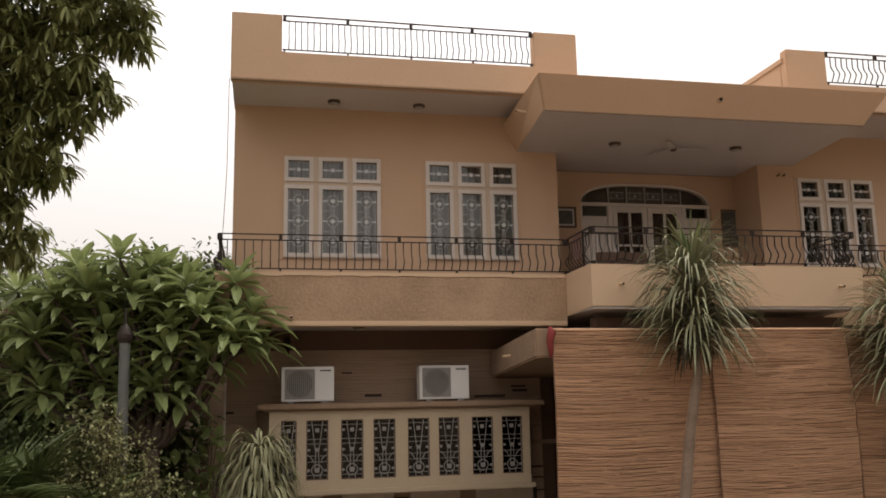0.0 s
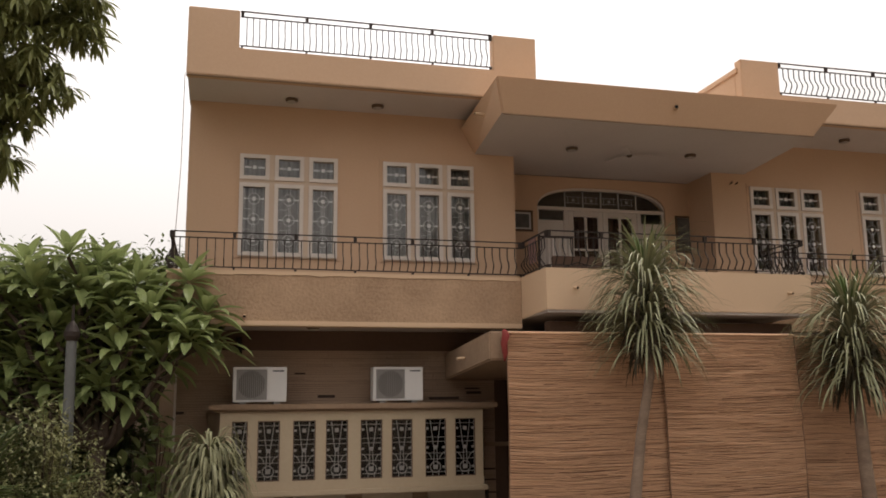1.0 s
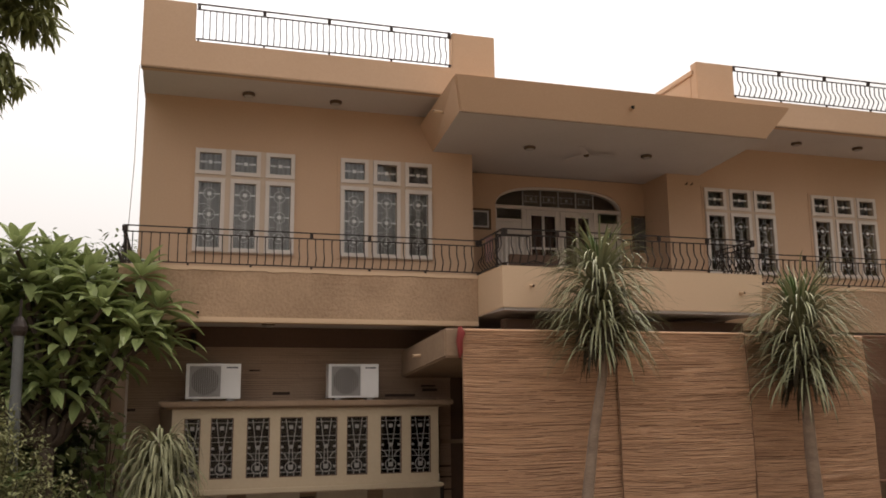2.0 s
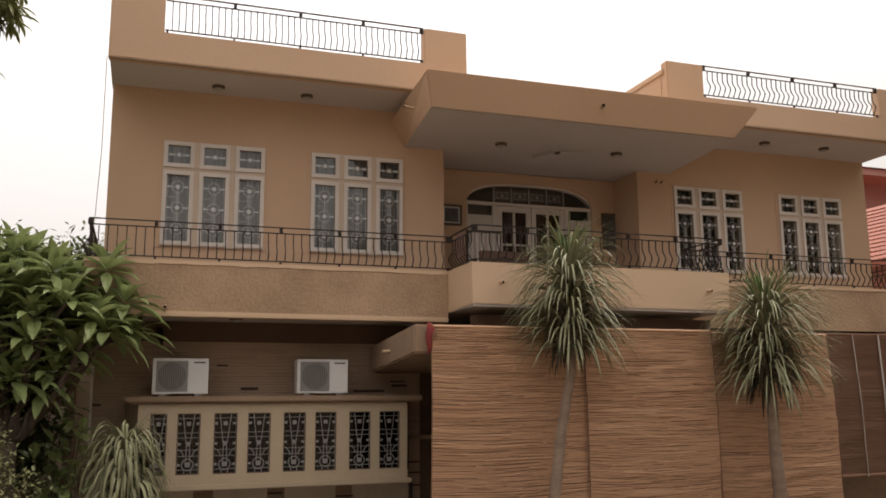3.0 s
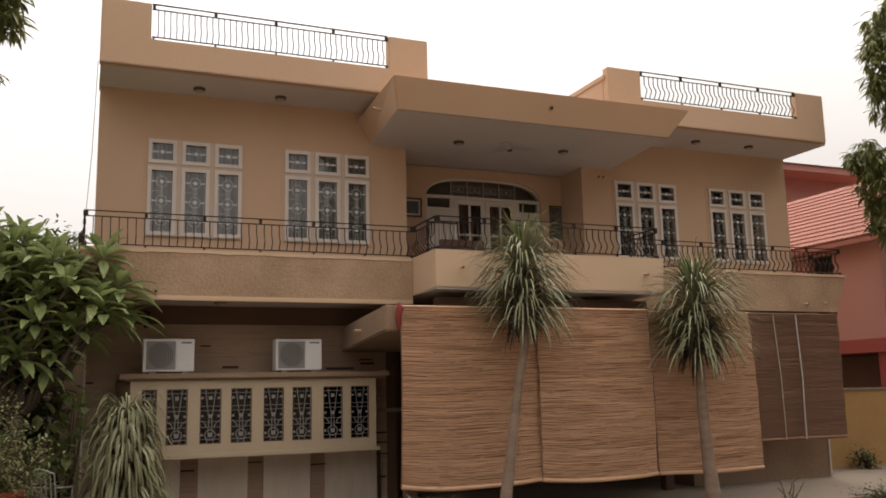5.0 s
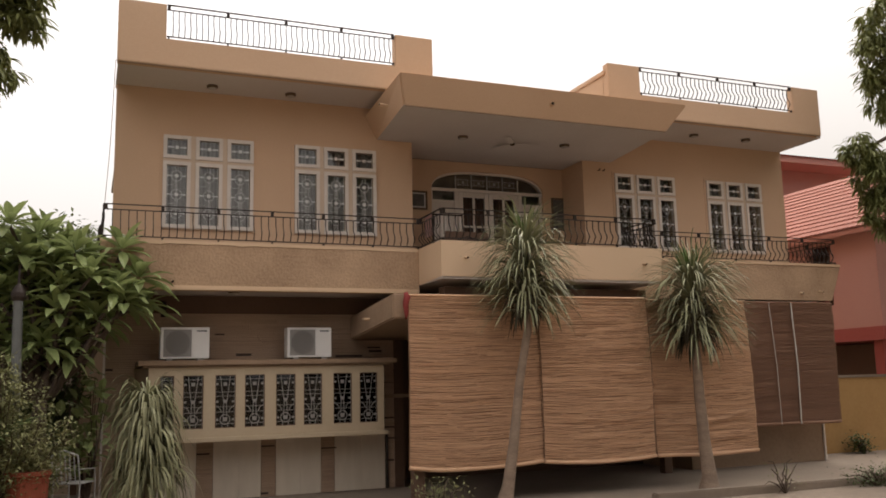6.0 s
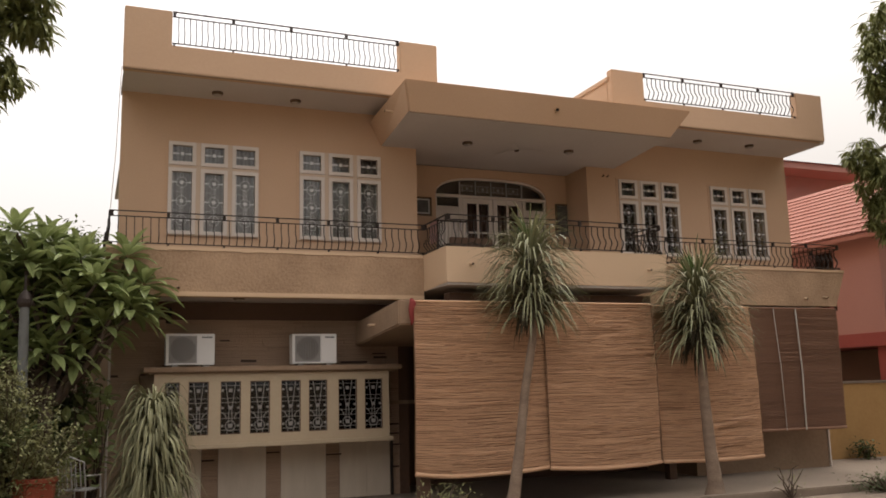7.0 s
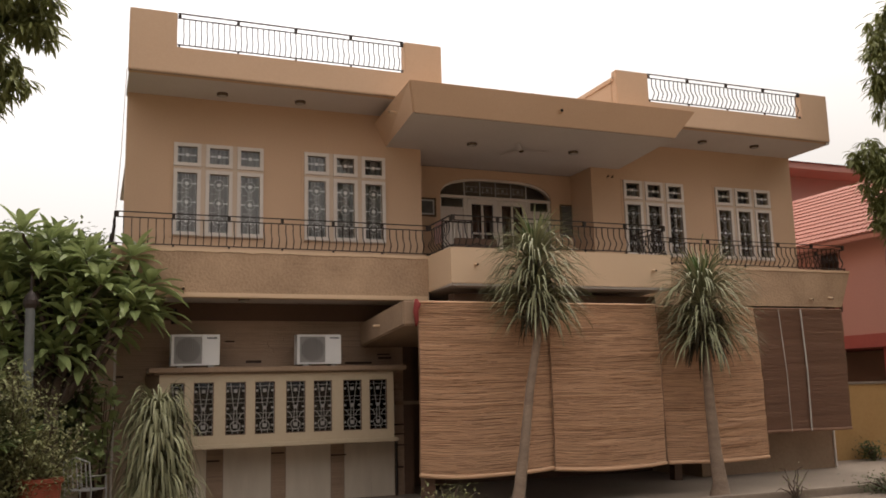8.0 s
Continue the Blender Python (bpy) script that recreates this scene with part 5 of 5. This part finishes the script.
def leafy_bush(label, centre, radii, seed, n, leaf, material, name="shrub", sticks=26):
    r = random.Random(seed)
    c = Vector(centre)
    t = thing(name, label, "shrub", (c.x, c.y, GZ))
    v, f = [], []
    bm = bmesh.new()
    root = Vector((c.x, c.y, GZ - .05))
    for i in range(sticks):
        d = Vector((r.gauss(0, 1), r.gauss(0, 1), r.gauss(0, 1) + .3)).normalized()
        tip = c + Vector((d.x * radii[0], d.y * radii[1], d.z * radii[2])) * r.uniform(.7, 1.12)
        tube(bm, limb_path(root, tip, -.1, r, 4), [.018, .014, .011, .008, .004], 5)
        for k in range(n):
            u = r.uniform(.45, 1.0)
            p = root.lerp(tip, u) + Vector((r.gauss(0, 1), r.gauss(0, 1), r.gauss(0, 1))) * .10
            a, elev = r.uniform(0, math.tau), r.uniform(-.6, 1.0)
            o = Vector((math.cos(a) * math.cos(elev), math.sin(a) * math.cos(elev), math.sin(elev)))
            leaf_blade(v, f, p, o, (0, 0, 1), leaf * r.uniform(.6, 1.2), leaf * .5 * r.uniform(.7, 1.2), .8, 3, .3, 1.0)
    part("stem", bm, M["barkdark"], t)
    part("leaves", quad_mesh("leaves", v, f, M[material]), None, t)


leafy_bush("yellow-green small-leaved garden shrub", (-1.35, -2.9, 1.75), (.85, .6, 1.05), 51, 230, .07, "bush", sticks=60)
leafy_bush("dark leafy shrub under the trees", (-2.9, -2.0, 1.5), (1.1, .6, 1.2), 52, 130, .13, "fan", sticks=50)
leafy_bush("dark leafy shrub under the trees", (-1.6, -.6, 1.5), (1.0, .5, 1.2), 58, 110, .13, "fan", sticks=50)
leafy_bush("tall dark leafy shrub behind the frangipani", (-2.5, 0.9, 3.1), (1.5, .5, 1.5), 59, 130, .2, "fartree", sticks=60)
leafy_bush("dark leafy shrub under the trees", (-1.1, -.2, 2.5), (.9, .35, .8), 60, 90, .16, "fartree", sticks=40)
leafy_bush("broad-leaved shrub by the house corner", (-.25, -1.0, 2.0), (.32, .3, .5), 53, 10, .30, "plum", sticks=14)
leafy_bush("small weedy plant before the blinds", (4.75, -3.7, .66), (.42, .25, .2), 54, 30, .07, "bush", sticks=12)
leafy_bush("straggling weed on the planting bed", (10.9, -4.3, .55), (.5, .2, .35), 55, 10, .05, "bush", sticks=10)
leafy_bush("low green plant by the boundary wall", (17.6, .25, .52), (.4, .25, .2), 56, 26, .10, "fan", sticks=14)
leafy_bush("low green weeds on the planting bed", (12.9, -4.4, .42), (.9, .25, .15), 57, 40, .06, "fan", sticks=24)


def fan_palm(x, y, z, seed):
    r = random.Random(seed)
    t = thing("fan_palm", "dark green fan palm with long ribbed fronds", "palm", (x, y, GZ))
    part("trunk", tube(bmesh.new(), [(x, y, GZ - .05), (x, y, z)], [.16, .12], 10), M["barkdark"], t)
    for k in range(9):
        a = k * .7 + r.uniform(-.2, .2)
        el = r.uniform(.35, 1.2)
        o = Vector((math.cos(a) * math.cos(el), math.sin(a) * math.cos(el), math.sin(el)))
        hub = Vector((x, y, z)) + o * r.uniform(.5, .9)
        stalk = part("frond_stalk", tube(bmesh.new(), [(x, y, z), hub], [.02, .012], 6), M["fan"], t)
        v, f = [], []
        sd = o.cross(Vector((0, 0, 1))).normalized()
        for i in range(22):
            b = (i / 21 - .5) * 3.6
            leaf_blade(v, f, hub, o * math.cos(b) + sd * math.sin(b), o.cross(sd), r.uniform(.7, .95), .07, .7, 6, .5)
        part("frond", quad_mesh("frond", v, f, M["fan"]), None, stalk)


fan_palm(-2.75, -3.2, 1.45, 61)
fan_palm(-2.35, -3.1, 1.25, 62)


def far_tree(x, y, h, w, seed, clumps=120, leaf=1.0):
    r = random.Random(seed)
    t = thing("tree", "tall leafy tree far off, the ones behind the camera added unseen", "tree", (x, y, GZ), "distant trees")
    part("trunk", tube(bmesh.new(), [(x, y, GZ - .1), (x + .1, y, h * .55)], [.3, .15], 8), M["barkdark"], t)
    v, f = [], []
    for k in range(clumps):
        d = Vector((r.gauss(0, 1), r.gauss(0, 1), r.gauss(0, .8))).normalized() * r.uniform(.3, .95)
        p = Vector((x + d.x * w, y + d.y * w, h * .68 + d.z * h * .32))
        for i in range(70):
            a, e = r.uniform(0, math.tau), r.uniform(-.8, 1)
            o = Vector((math.cos(a) * math.cos(e), math.sin(a) * math.cos(e), math.sin(e)))
            leaf_blade(v, f, p + Vector((r.gauss(0, .22), r.gauss(0, .22), r.gauss(0, .22))) * leaf, o, (0, 0, 1), r.uniform(.14, .24) * leaf, .08 * leaf, .7, 2, .2, 1.0)
    part("crown", quad_mesh("crown", v, f, M["fartree"]), None, t)


for i, (x, y, h, w) in enumerate(((-3.2, 12, 7.2, 2.2), (-6.5, 13, 7.1, 2.6), (-.9, 16, 8.0, 1.7), (-9.5, 13, 7.3, 2.6), (-4.8, 11, 6.5, 2.0), (-1.5, 9.5, 6.5, 1.3), (-2.6, 10, 6.8, 1.5), (-1.0, 7.5, 6.6, 1.1), (-2.4, 7.5, 6.7, 1.3), (-3.9, 7.5, 6.7, 1.4))):
    far_tree(x, y, h, w, 70 + i, 200)

# unseen tall trees added behind the camera to darken reflections and the right facade
for i, (x, y, h, w) in enumerate(((15, -27, 14, 4.5), (23, -25, 19, 5.5), (31, -24, 21, 6), (39, -22, 21, 6), (47, -18, 20, 6))):
    far_tree(x, y, h, w, 90 + i, 260, 3.2)

# unseen lower trees added behind the camera for dark bay window reflections
for i, (x, y, h, w) in enumerate(((-18, -24, 9, 4), (-10, -27, 8.5, 4), (-3, -28, 8.5, 4), (4, -28, 9, 4), (10, -28, 10, 4))):
    far_tree(x, y, h, w, 100 + i, 160, 2.6)
# unseen wall added behind the camera, it hides the bright horizon from the panes
road = thing("reflection_wall", "unseen beige wall added behind the camera for window reflections", "wall", (5, -24.5, GZ), kind="structure")
part("wall", boxes((-60, 70, -24.6, -24.4, GZ - .2, 2.6)), M["beige"], road)

# thin wire down the house corner
wire = thing("cable", "thin pale cable hanging down the house corner", "cable", (-.05, -.1, 4.8))
part("strand", tube(bmesh.new(), [(-.02, -1.2, 7.85), (-.05, -.6, 6.5), (-.11, -.3, 5.4), (-.1, -.2, 4.76)], .006, 5), M["rope"], wire)
